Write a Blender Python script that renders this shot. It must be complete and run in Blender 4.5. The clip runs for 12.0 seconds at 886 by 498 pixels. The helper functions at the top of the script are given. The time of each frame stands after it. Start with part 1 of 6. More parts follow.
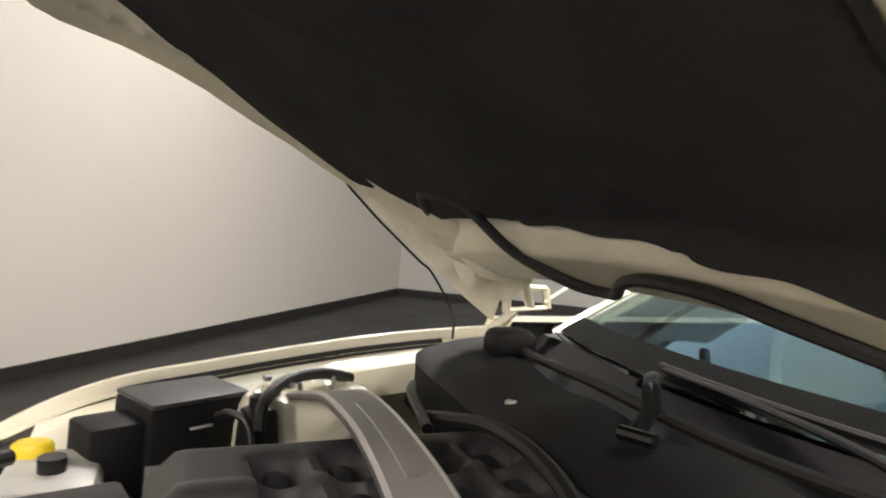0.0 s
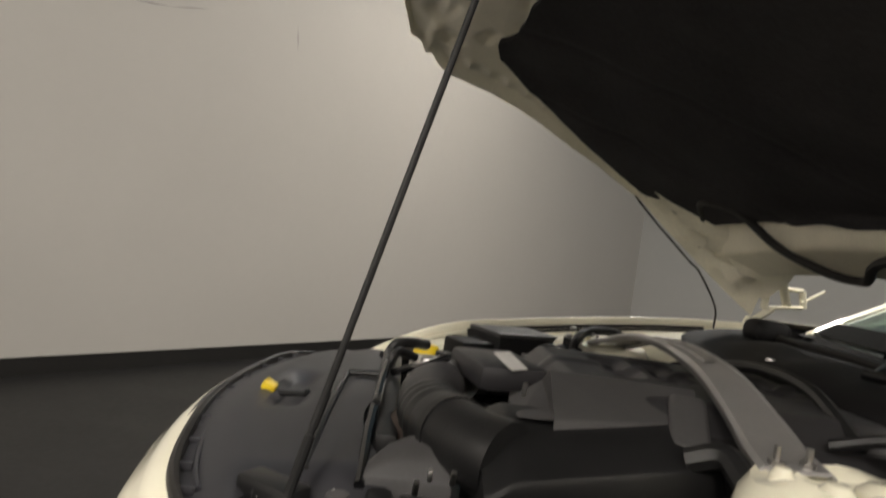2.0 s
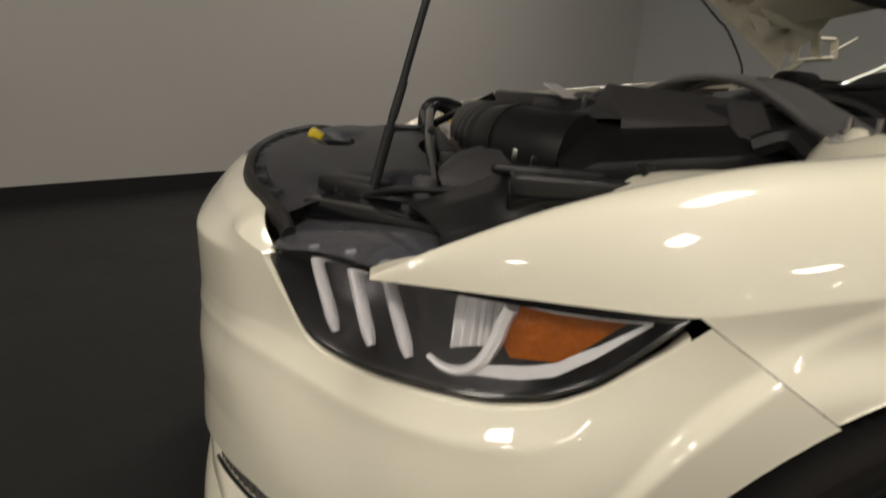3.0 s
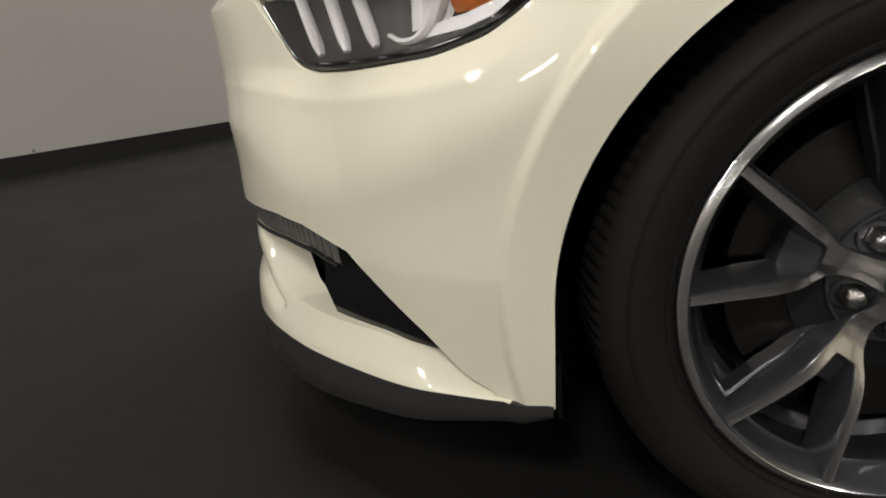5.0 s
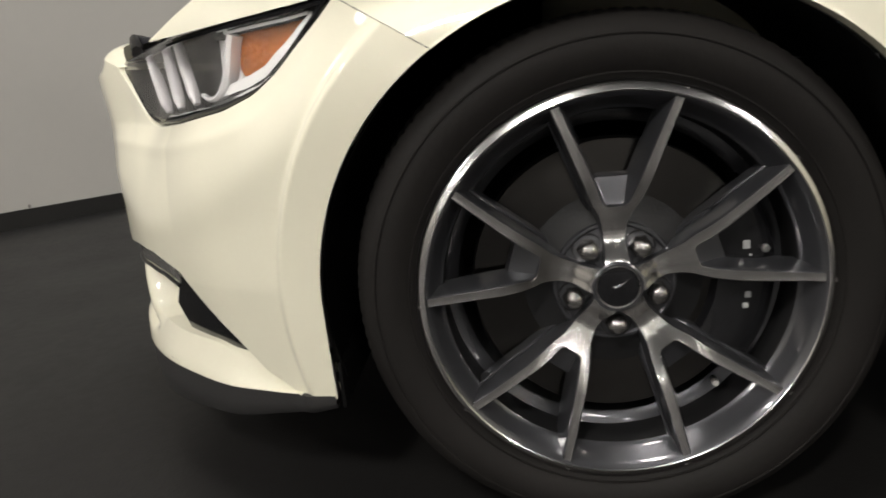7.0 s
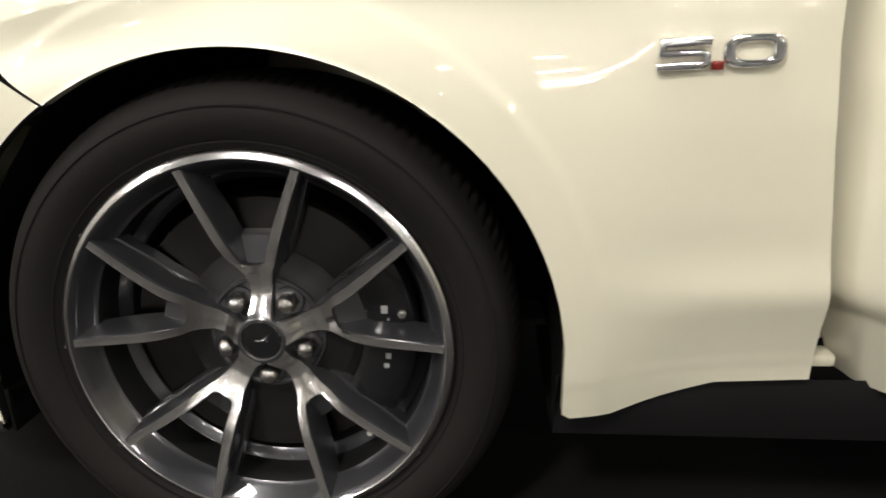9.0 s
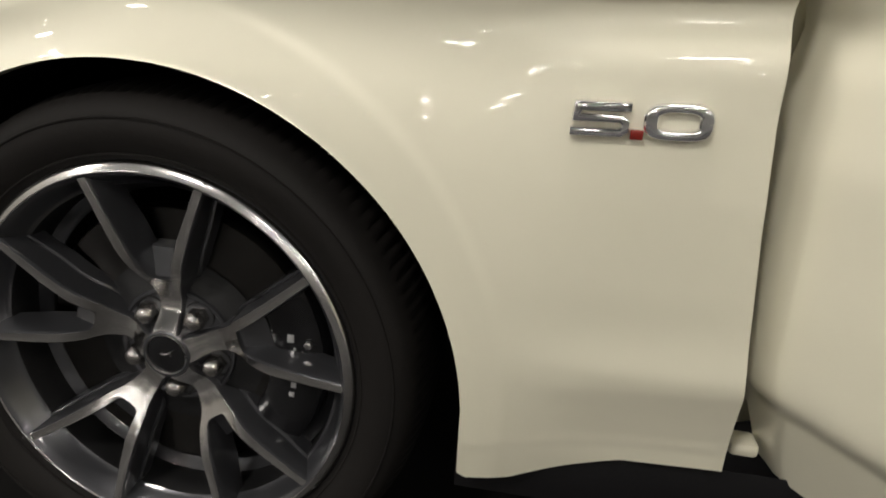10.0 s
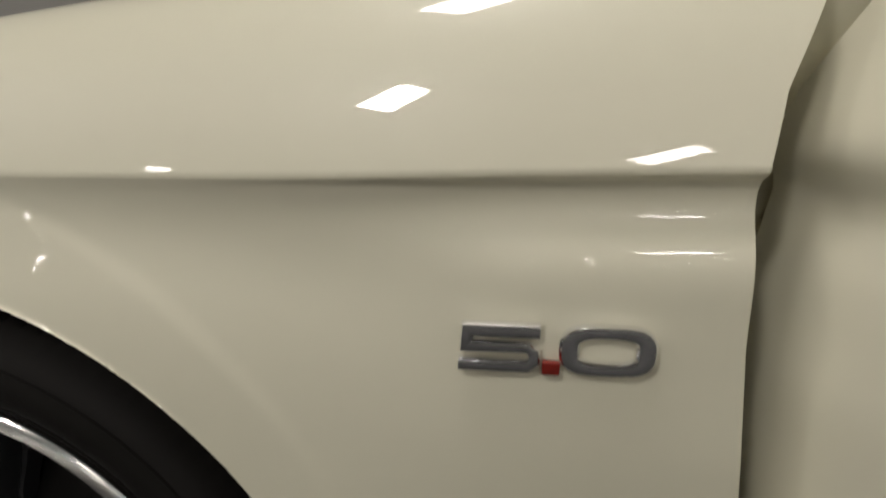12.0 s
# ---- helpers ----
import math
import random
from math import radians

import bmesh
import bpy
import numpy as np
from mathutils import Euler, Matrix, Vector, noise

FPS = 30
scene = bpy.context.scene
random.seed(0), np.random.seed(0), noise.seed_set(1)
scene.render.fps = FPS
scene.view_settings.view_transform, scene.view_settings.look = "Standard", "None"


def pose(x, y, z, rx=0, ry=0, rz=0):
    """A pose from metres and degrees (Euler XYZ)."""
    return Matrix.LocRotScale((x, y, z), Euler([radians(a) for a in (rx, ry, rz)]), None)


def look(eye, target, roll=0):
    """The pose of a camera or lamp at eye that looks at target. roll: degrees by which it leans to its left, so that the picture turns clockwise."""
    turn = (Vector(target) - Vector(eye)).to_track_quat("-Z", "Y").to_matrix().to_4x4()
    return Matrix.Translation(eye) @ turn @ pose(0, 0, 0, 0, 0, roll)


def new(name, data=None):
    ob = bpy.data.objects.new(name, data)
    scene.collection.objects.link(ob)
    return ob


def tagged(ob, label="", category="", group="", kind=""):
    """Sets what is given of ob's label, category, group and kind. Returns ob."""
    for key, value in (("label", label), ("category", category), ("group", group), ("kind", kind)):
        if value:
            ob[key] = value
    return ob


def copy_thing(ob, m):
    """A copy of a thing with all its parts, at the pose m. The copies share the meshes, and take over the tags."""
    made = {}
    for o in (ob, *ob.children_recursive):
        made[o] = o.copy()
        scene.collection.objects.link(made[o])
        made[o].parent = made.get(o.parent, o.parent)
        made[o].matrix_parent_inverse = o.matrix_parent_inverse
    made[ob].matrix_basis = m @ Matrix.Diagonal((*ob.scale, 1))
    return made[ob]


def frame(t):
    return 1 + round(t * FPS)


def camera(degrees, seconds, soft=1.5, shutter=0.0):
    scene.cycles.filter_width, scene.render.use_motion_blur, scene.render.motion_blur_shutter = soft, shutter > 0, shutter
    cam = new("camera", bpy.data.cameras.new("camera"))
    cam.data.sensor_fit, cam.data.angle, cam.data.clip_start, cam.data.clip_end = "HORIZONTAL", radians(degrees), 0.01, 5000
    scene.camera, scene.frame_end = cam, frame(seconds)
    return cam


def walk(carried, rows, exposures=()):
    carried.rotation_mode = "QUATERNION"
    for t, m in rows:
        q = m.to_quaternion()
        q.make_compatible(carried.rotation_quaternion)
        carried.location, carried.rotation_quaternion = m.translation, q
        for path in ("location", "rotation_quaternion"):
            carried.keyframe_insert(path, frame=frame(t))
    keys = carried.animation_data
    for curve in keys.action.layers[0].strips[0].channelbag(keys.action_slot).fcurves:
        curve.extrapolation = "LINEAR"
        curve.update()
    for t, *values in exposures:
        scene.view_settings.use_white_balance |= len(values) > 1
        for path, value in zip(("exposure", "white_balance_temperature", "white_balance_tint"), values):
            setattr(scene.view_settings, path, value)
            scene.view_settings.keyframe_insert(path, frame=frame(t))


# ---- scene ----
# ---------------------------------------------------------------- camera
cam = camera(67.7, 12.0, soft=1.7, shutter=0.3)
PATH = [
    (0, look((-0.1925, -0.9036, 1.2715), (0.1913, 0.0189, 1.2287), 3.93)),
    (0.2, look((-0.2427, -0.9470, 1.2741), (0.1247, -0.0169, 1.2733), 4.05)),
    (0.4, look((-0.3074, -1.0088, 1.2838), (0.0954, -0.0947, 1.3310), 4.66)),
    (0.7, look((-0.4038, -1.0851, 1.2906), (0.0388, -0.1963, 1.4092), 4.86)),
    (0.9, look((-0.4513, -1.1369, 1.2998), (-0.0053, -0.2567, 1.4620), 5.50)),
    (1.1, look((-0.4762, -1.1850, 1.2923), (-0.0920, -0.2816, 1.4824), 6.00)),
    (1.3, look((-0.4895, -1.2333, 1.2684), (-0.2138, -0.2922, 1.4640), 7.80)),
    (1.5, look((-0.4967, -1.3005, 1.2173), (-0.3272, -0.3285, 1.3803), 8.99)),
    (1.7, look((-0.4998, -1.3535, 1.1630), (-0.3983, -0.3647, 1.2725), 9.50)),
    (2, look((-0.5118, -1.3986, 1.1182), (-0.4554, -0.4003, 1.1019), 8.10)),
    (2.2, look((-0.5370, -1.4005, 1.0690), (-0.4690, -0.4080, 0.9870), 7.55)),
    (2.3, look((-0.5510, -1.4013, 1.0377), (-0.4790, -0.4121, 0.9096), 7.21)),
    (2.5, look((-0.5826, -1.4073, 1.0033), (-0.4975, -0.4194, 0.8736), 6.48)),
    (2.7, look((-0.5995, -1.4110, 0.9628), (-0.4957, -0.4314, 0.7905), 6.43)),
    (3, look((-0.6084, -1.4090, 0.9063), (-0.5103, -0.4465, 0.6531), 5.05)),
    (3.5, look((-0.5836, -1.4174, 0.8217), (-0.5322, -0.4724, 0.4985), 2.24)),
    (5.3, look((-0.4009, -1.5900, 0.6205), (-0.4828, -0.6449, 0.3041), -4.95)),
    (5.5, look((-0.3594, -1.6111, 0.6222), (-0.4541, -0.6634, 0.3174), -5.31)),
    (6, look((-0.2839, -1.6697, 0.6094), (-0.3898, -0.7114, 0.3439), -5.54)),
    (6.5, look((-0.2192, -1.6997, 0.6019), (-0.3214, -0.7385, 0.3454), -5.70)),
    (7, look((-0.1448, -1.7059, 0.6075), (-0.2328, -0.7398, 0.3648), -5.45)),
    (7.2, look((-0.1014, -1.7153, 0.6252), (-0.1868, -0.7488, 0.3831), -4.78)),
    (8.8, look((0.2516, -1.6640, 0.7021), (0.1817, -0.7113, 0.4065), -1.39)),
    (9, look((0.3009, -1.6609, 0.7120), (0.2289, -0.7113, 0.4070), -1.02)),
    (9.5, look((0.4114, -1.6542, 0.7571), (0.3033, -0.7146, 0.4325), 1.91)),
    (10, look((0.4456, -1.5765, 0.7786), (0.3157, -0.6464, 0.4352), 4.08)),
    (10.5, look((0.4729, -1.4608, 0.8023), (0.3288, -0.5373, 0.4468), 3.59)),
    (11, look((0.4856, -1.3953, 0.8253), (0.3613, -0.4713, 0.4636), 2.25)),
    (11.5, look((0.5050, -1.3790, 0.8221), (0.3732, -0.4332, 0.5253), 1.35)),
    (12, look((0.5104, -1.3474, 0.8726), (0.3832, -0.3950, 0.5956), 1.15)),
]
walk(cam, PATH, exposures=[(0, 0.32, 6700, 13), (0.5, 0, 6700, 14), (1, 0.25, 6700, 15), (1.5, 0.12, 6750, 14), (2, -0.56, 6680, 11), (2.5, -0.66, 6900, 14), (3, -1.36, 6750, 12), (3.6, -1.7, 6600, 11), (5.3, -0.84, 6350, 10), (6, -0.62, 6350, 10), (7.2, -0.62, 6350, 10), (9, -0.49, 6450, 10), (9.5, -0.75, 6450, 10), (10.5, -1.2, 6450, 10), (11, -1.5, 6450, 10), (12, -1.76, 6450, 10)])

# ---------------------------------------------------------------- light
world = bpy.data.worlds.new("hall_air")
scene.world = world
world.use_nodes = True
world.node_tree.nodes["Background"].inputs["Color"].default_value = (0.9, 0.92, 1.0, 1)
world.node_tree.nodes["Background"].inputs["Strength"].default_value = 0.02


def ceiling_lamp(name, x, y, z, sx, sy, watts, turn, colour=(1.0, 0.945, 0.865)):
    data = bpy.data.lights.new(name, "AREA")
    data.shape, data.size, data.size_y, data.energy, data.color = "RECTANGLE", sx, sy, watts, colour
    ob = new(name, data)
    ob.matrix_world = pose(x, y, z, 0, 0, turn)
    return ob


# the hall's grid runs along its walls: D1 along the long partition, D2 along the far wall
D1, D2 = Vector((0.6494, 0.7604, 0)).normalized(), Vector((0.7604, -0.6494, 0)).normalized()
CORNER = Vector((3.37, 9.47, 0))
TURN = math.degrees(math.atan2(D1.y, D1.x))


def hall(a, b, z=0.0):
    """a metres from the corner back along the partition, b metres out into the hall."""
    return CORNER - D1 * a + D2 * b + Vector((0, 0, z))


# rows 16.4, 2.5, 8.6 are unseen added fill for nose, upper wall and spokes
LAMPS = [(6.0, 2.0, 4.4, 180), (10.3, 4.3, 4.8, 230), (14.1, 5.75, 4.8, 430), (14.1, 10.4, 4.8, 190), (16.4, 1.3, 4.8, 380), (20.6, 1.3, 4.8, 260), (21.6, 4.3, 4.8, 150), (2.5, 9.0, 8.6, 380), (8.6, 11.4, 4.8, 190)]
for a, b, z, watts in LAMPS:
    p = hall(a, b, z)
    ceiling_lamp("ceiling_lamp", p.x, p.y, p.z - 0.03, 1.2, 0.5, watts, TURN)

# ---------------------------------------------------------------- materials


def material(name, base, rough=0.5, metal=0.0, coat=0.0, spec=0.5, var=0.0, scale=6.0, bump=0.0, bscale=60.0, rvar=0.0, coat_rough=0.03):
    m = bpy.data.materials.new(name)
    m.use_nodes = True
    nt = m.node_tree
    b = nt.nodes["Principled BSDF"]
    b.inputs["Base Color"].default_value = (*base, 1)
    b.inputs["Roughness"].default_value, b.inputs["Metallic"].default_value = rough, metal
    b.inputs["Coat Weight"].default_value, b.inputs["Coat Roughness"].default_value = coat, coat_rough
    b.inputs["Specular IOR Level"].default_value = spec
    tc = nt.nodes.new("ShaderNodeTexCoord")
    if var:
        big, small = nt.nodes.new("ShaderNodeTexNoise"), nt.nodes.new("ShaderNodeTexNoise")
        big.inputs["Scale"].default_value, small.inputs["Scale"].default_value = scale, scale * 14
        big.inputs["Detail"].default_value, small.inputs["Detail"].default_value = 5, 3
        for n in (big, small):
            nt.links.new(tc.outputs["Object"], n.inputs["Vector"])
        add = nt.nodes.new("ShaderNodeMath")
        add.operation = "MULTIPLY_ADD"
        nt.links.new(small.outputs["Fac"], add.inputs[0])
        add.inputs[1].default_value = 0.5
        nt.links.new(big.outputs["Fac"], add.inputs[2])
        ramp = nt.nodes.new("ShaderNodeMapRange")
        ramp.inputs["From Min"].default_value, ramp.inputs["From Max"].default_value = 0.45, 1.05
        ramp.inputs["To Min"].default_value, ramp.inputs["To Max"].default_value = 1 - var, 1 + var
        nt.links.new(add.outputs[0], ramp.inputs["Value"])
        mul = nt.nodes.new("ShaderNodeMix")
        mul.data_type, mul.blend_type = "RGBA", "MULTIPLY"
        mul.inputs["Factor"].default_value = 1
        mul.inputs["A"].default_value = (*base, 1)
        nt.links.new(ramp.outputs["Result"], mul.inputs["B"])
        nt.links.new(mul.outputs["Result"], b.inputs["Base Color"])
        if rvar:
            rr = nt.nodes.new("ShaderNodeMapRange")
            rr.inputs["From Min"].default_value, rr.inputs["From Max"].default_value = 0.45, 1.05
            rr.inputs["To Min"].default_value, rr.inputs["To Max"].default_value = max(0.02, rough - rvar), rough + rvar
            nt.links.new(add.outputs[0], rr.inputs["Value"])
            nt.links.new(rr.outputs["Result"], b.inputs["Roughness"])
    if bump:
        n = nt.nodes.new("ShaderNodeTexNoise")
        n.inputs["Scale"].default_value, n.inputs["Detail"].default_value = bscale, 4
        nt.links.new(tc.outputs["Object"], n.inputs["Vector"])
        bp = nt.nodes.new("ShaderNodeBump")
        bp.inputs["Strength"].default_value, bp.inputs["Distance"].default_value = bump, 0.004
        nt.links.new(n.outputs["Fac"], bp.inputs["Height"])
        nt.links.new(bp.outputs["Normal"], b.inputs["Normal"])
    return m


PAINT = material("cream_white_paint", (0.80, 0.765, 0.615), 0.42, coat=1.0, spec=0.4, coat_rough=0.02, var=0.015, scale=3)
GUSSET = material("crinkled_inner_paint", (0.74, 0.70, 0.57), 0.30, coat=0.4, var=0.14, scale=14, bump=0.9, bscale=26)
PAINT_IN = material("thin_inner_paint", (0.76, 0.715, 0.575), 0.40, coat=0.3, coat_rough=0.2, var=0.10, scale=9, bump=0.12, bscale=30)
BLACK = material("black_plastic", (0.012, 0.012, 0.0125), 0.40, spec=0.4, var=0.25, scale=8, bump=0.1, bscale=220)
GREY_PL = material("grey_moulded_plastic", (0.0080, 0.0077, 0.0086), 0.62, spec=0.25, var=0.15, scale=7, bump=0.12, bscale=300)
COVER_PL = material("charcoal_cover_plastic", (0.028, 0.027, 0.029), 0.42, spec=0.4, var=0.12, scale=5, bump=0.1, bscale=400)
GREY_TOP = material("mid_grey_plastic", (0.058, 0.056, 0.057), 0.5, spec=0.4, var=0.15, scale=9, bump=0.1, bscale=300)
SLAM_PL = material("blue_grey_panel_plastic", (0.031, 0.031, 0.036), 0.45, spec=0.4, var=0.12, scale=6, bump=0.1, bscale=350)
CHIN_PL = material("matt_charcoal_plastic", (0.030, 0.029, 0.029), 0.55, spec=0.35, var=0.12, scale=6, bump=0.1, bscale=350)
LAMP_GREY = material("dark_chromed_lamp_housing", (0.20, 0.195, 0.20), 0.24, metal=0.92, var=0.1, scale=9)
SMOKE = material("smoky_lamp_top", (0.10, 0.10, 0.115), 0.22, coat=0.6, var=0.06, scale=12)
SMOKE.node_tree.nodes["Principled BSDF"].inputs["Alpha"].default_value = 0.62
GLOSS_BLACK = material("gloss_black", (0.008, 0.008, 0.009), 0.12)
RUBBER = material("tyre_rubber", (0.0115, 0.0103, 0.0096), 0.68, spec=0.18, var=0.22, scale=7, bump=0.15, bscale=120, rvar=0.08)
SEAL = material("seal_rubber", (0.013, 0.0115, 0.0105), 0.6, var=0.2, scale=20)
FELT = material("black_felt_liner", (0.028, 0.0265, 0.0285), 0.9, spec=0.25, var=0.35, scale=5, bump=0.5, bscale=90)
LINER = material("arch_liner_felt", (0.006, 0.006, 0.006), 0.95, spec=0.1, var=0.3, scale=15, bump=0.4, bscale=80)
CHROME = material("chrome", (0.88, 0.88, 0.89), 0.08, metal=1.0)
STEEL = material("dull_steel", (0.45, 0.44, 0.43), 0.32, metal=1.0, var=0.2, scale=20, rvar=0.1)
DISC = material("brake_disc_iron", (0.058, 0.055, 0.052), 0.30, metal=1.0, var=0.06, scale=25)
RIM_GREY = material("dark_grey_wheel_paint", (0.064, 0.065, 0.071), 0.30, metal=0.6, coat=1.0, coat_rough=0.03, var=0.04, scale=5)
LIP = material("turned_rim_lip", (0.62, 0.61, 0.60), 0.20, metal=1.0, var=0.05, scale=14)
MACHINED = material("machined_alloy", (0.66, 0.645, 0.63), 0.22, metal=1.0, var=0.012, scale=9)
NUT = material("bright_nut_plating", (0.42, 0.405, 0.39), 0.26, metal=1.0, var=0.05, scale=40)
BRACE = material("brushed_grey_brace", (0.40, 0.39, 0.385), 0.36, metal=0.60, var=0.08, scale=12, bump=0.06, bscale=150)
RED = material("red_enamel", (0.20, 0.016, 0.010), 0.25, coat=0.5)
AMBER = material("amber_reflector", (0.31, 0.080, 0.004), 0.20, metal=0.30, coat=0.5, var=0.25, scale=30, bump=0.9, bscale=95)
SILVER = material("silver_reflector", (0.86, 0.86, 0.86), 0.22, metal=0.4)
WHITEBAR = material("milky_light_guide", (0.50, 0.49, 0.50), 0.3, coat=1.0, coat_rough=0.08)
FOG = material("smoky_ribbed_lens", (0.25, 0.245, 0.23), 0.18, metal=0.5, coat=0.5)
YELLOW = material("yellow_plastic", (0.75, 0.55, 0.02), 0.4, var=0.05, scale=30)
TANK = material("milky_tank_plastic", (0.50, 0.49, 0.46), 0.4, var=0.08, scale=20)
WHITE_PR = material("white_print", (0.36, 0.36, 0.36), 0.5)
LABEL = material("paper_label", (0.58, 0.57, 0.55), 0.55, var=0.1, scale=60)
COPPER = material("brown_rubber_hose", (0.030, 0.020, 0.016), 0.5, var=0.2, scale=20)
INTERIOR = material("dark_cabin_trim", (0.05, 0.05, 0.053), 0.6, var=0.2, scale=6)
WALL = material("warm_grey_wall_paint", (0.42, 0.405, 0.378), 0.6, spec=0.3, var=0.022, scale=1.1, bump=0.06, bscale=170)
SCUFF = material("wall_scuff", (0.17, 0.16, 0.15), 0.6)
WALL2 = material("cool_grey_wall_paint", (0.40, 0.395, 0.375), 0.6, spec=0.3, var=0.03, scale=0.9, bump=0.05, bscale=150)
BOARD = material("black_vinyl_base", (0.012, 0.0115, 0.011), 0.45, var=0.2, scale=4)
FLOOR = material("charcoal_floor", (0.0096, 0.0092, 0.0090), 0.5, spec=0.35, var=0.13, scale=2.2, bump=0.10, bscale=160, rvar=0.07)
BROWN = material("red_oxide_steel", (0.11, 0.066, 0.050), 0.5, var=0.25, scale=3)
INSUL = material("white_insulation_sheet", (0.66, 0.65, 0.62), 0.55, var=0.06, scale=1.6, bump=0.3, bscale=6)
CEIL = material("grey_roof_lining", (0.30, 0.33, 0.37), 0.8, var=0.2, scale=0.6)


def turned(mat, stretch, lo, hi):
    """Turned grooves: the gloss fans out from the hub, with fine tool marks."""
    nt = mat.node_tree
    b = nt.nodes["Principled BSDF"]
    tc, flat, to_world = nt.nodes.new("ShaderNodeTexCoord"), nt.nodes.new("ShaderNodeVectorMath"), nt.nodes.new("ShaderNodeVectorTransform")
    flat.operation = "MULTIPLY"
    flat.inputs[1].default_value = (1, 0, 1)
    to_world.vector_type, to_world.convert_from, to_world.convert_to = "VECTOR", "OBJECT", "WORLD"
    nt.links.new(tc.outputs["Object"], flat.inputs[0])
    nt.links.new(flat.outputs["Vector"], to_world.inputs["Vector"])
    nt.links.new(to_world.outputs["Vector"], b.inputs["Tangent"])
    b.inputs["Anisotropic"].default_value = stretch
    split, turn_at, marks, spread = nt.nodes.new("ShaderNodeSeparateXYZ"), nt.nodes.new("ShaderNodeMath"), nt.nodes.new("ShaderNodeTexNoise"), nt.nodes.new("ShaderNodeMapRange")
    turn_at.operation = "ARCTAN2"
    marks.noise_dimensions = "1D"
    marks.inputs["Scale"].default_value, marks.inputs["Detail"].default_value = 34.0, 2.0
    spread.inputs["From Min"].default_value, spread.inputs["From Max"].default_value = 0.35, 0.65
    spread.inputs["To Min"].default_value, spread.inputs["To Max"].default_value = lo, hi
    nt.links.new(tc.outputs["Object"], split.inputs["Vector"])
    nt.links.new(split.outputs["X"], turn_at.inputs[0])
    nt.links.new(split.outputs["Z"], turn_at.inputs[1])
    nt.links.new(turn_at.outputs[0], marks.inputs["W"])
    nt.links.new(marks.outputs["Fac"], spread.inputs["Value"])
    nt.links.new(spread.outputs["Result"], b.inputs["Roughness"])


turned(MACHINED, 0.80, 0.13, 0.25)
turned(DISC, 0.75, 0.285, 0.315)


def glass(name, tint, rough=0.0):
    m = bpy.data.materials.new(name)
    m.use_nodes = True
    b = m.node_tree.nodes["Principled BSDF"]
    b.inputs["Base Color"].default_value = (*tint, 1)
    b.inputs["Roughness"].default_value, b.inputs["IOR"].default_value = rough, 1.45
    b.inputs["Transmission Weight"].default_value = 1.0
    return m


WINDSHIELD = glass("tinted_windscreen_glass", (0.30, 0.42, 0.42))
LENS = glass("clear_lamp_lens", (0.93, 0.93, 0.93))


def glow(name, colour, strength):
    m = bpy.data.materials.new(name)
    m.use_nodes = True
    b = m.node_tree.nodes["Principled BSDF"]
    b.inputs["Emission Color"].default_value, b.inputs["Emission Strength"].default_value = (*colour, 1), strength
    return m


TUBE = glow("lit_diffuser", (1.0, 0.94, 0.86), 240.0)
SKYLIGHT = glow("daylit_translucent_sheet", (0.50, 0.80, 1.0), 1.5)

# ---------------------------------------------------------------- mesh helpers


def part(name, bm, mat, parent=None, label="", smooth=True, solid=0.0, bevel=0.0, keep=False, sharp=35):
    """Links a bmesh as one mesh object under its parent."""
    if not keep:
        bmesh.ops.recalc_face_normals(bm, faces=bm.faces)
    me = bpy.data.meshes.new(name)
    bm.to_mesh(me)
    bm.free()
    for m in mat if isinstance(mat, (list, tuple)) else [mat]:
        me.materials.append(m)
    if smooth:
        me.shade_smooth()
        me.set_sharp_from_angle(angle=radians(sharp))
    ob = new(name, me)
    if parent:
        ob.parent = parent
    if solid:
        mod = ob.modifiers.new("thickness", "SOLIDIFY")
        mod.thickness, mod.offset = solid, -1
    if bevel:
        mod = ob.modifiers.new("edge", "BEVEL")
        mod.width, mod.segments, mod.limit_method = bevel, 2, "ANGLE"
    if label:
        ob["label"] = label
    return ob


def sheet(bm, rows, close=False, mat=0):
    """A skin over rows of points."""
    vs = [[bm.verts.new(p) for p in row] for row in rows]
    for r0, r1 in zip(vs, vs[1:]):
        n = len(r0)
        for k in range(n if close else n - 1):
            f = bm.faces.new((r0[k], r0[(k + 1) % n], r1[(k + 1) % n], r1[k]))
            f.material_index = mat
    return vs


def interp(x, xs, ys):
    return float(np.interp(x, xs, ys))


def smooth_path(pts, n=8):
    """Catmull-Rom through the points."""
    P = [Vector(p) for p in pts]
    P = [P[0] * 2 - P[1]] + P + [P[-1] * 2 - P[-2]]
    out = []
    for a, b, c, d in zip(P, P[1:], P[2:], P[3:]):
        for k in range(n):
            t = k / n
            out.append(0.5 * (2 * b + (c - a) * t + (2 * a - 5 * b + 4 * c - d) * t * t + (3 * b - a - 3 * c + d) * t ** 3))
    return out + [P[-2]]


def tube(bm, pts, r, seg=10, mat=0, flat=1.0, caps=True):
    """A round bar along points; r is one radius or one a point."""
    pts = [Vector(p) for p in pts]
    rows, up = [], None
    for k, p in enumerate(pts):
        d = (pts[min(k + 1, len(pts) - 1)] - pts[max(k - 1, 0)]).normalized()
        up = (Vector((0, 0, 1)) if abs(d.z) < 0.9 else Vector((1, 0, 0))) if up is None else up
        side = d.cross(up).normalized()
        up = side.cross(d).normalized()
        rad = r[k] if isinstance(r, (list, tuple)) else r
        rows.append([p + rad * (math.cos(a) * side + flat * math.sin(a) * up) for a in (2 * math.pi * j / seg for j in range(seg))])
    vs = sheet(bm, rows, True, mat)
    if caps:
        for row in (vs[0], vs[-1]):
            bm.faces.new(row).material_index = mat


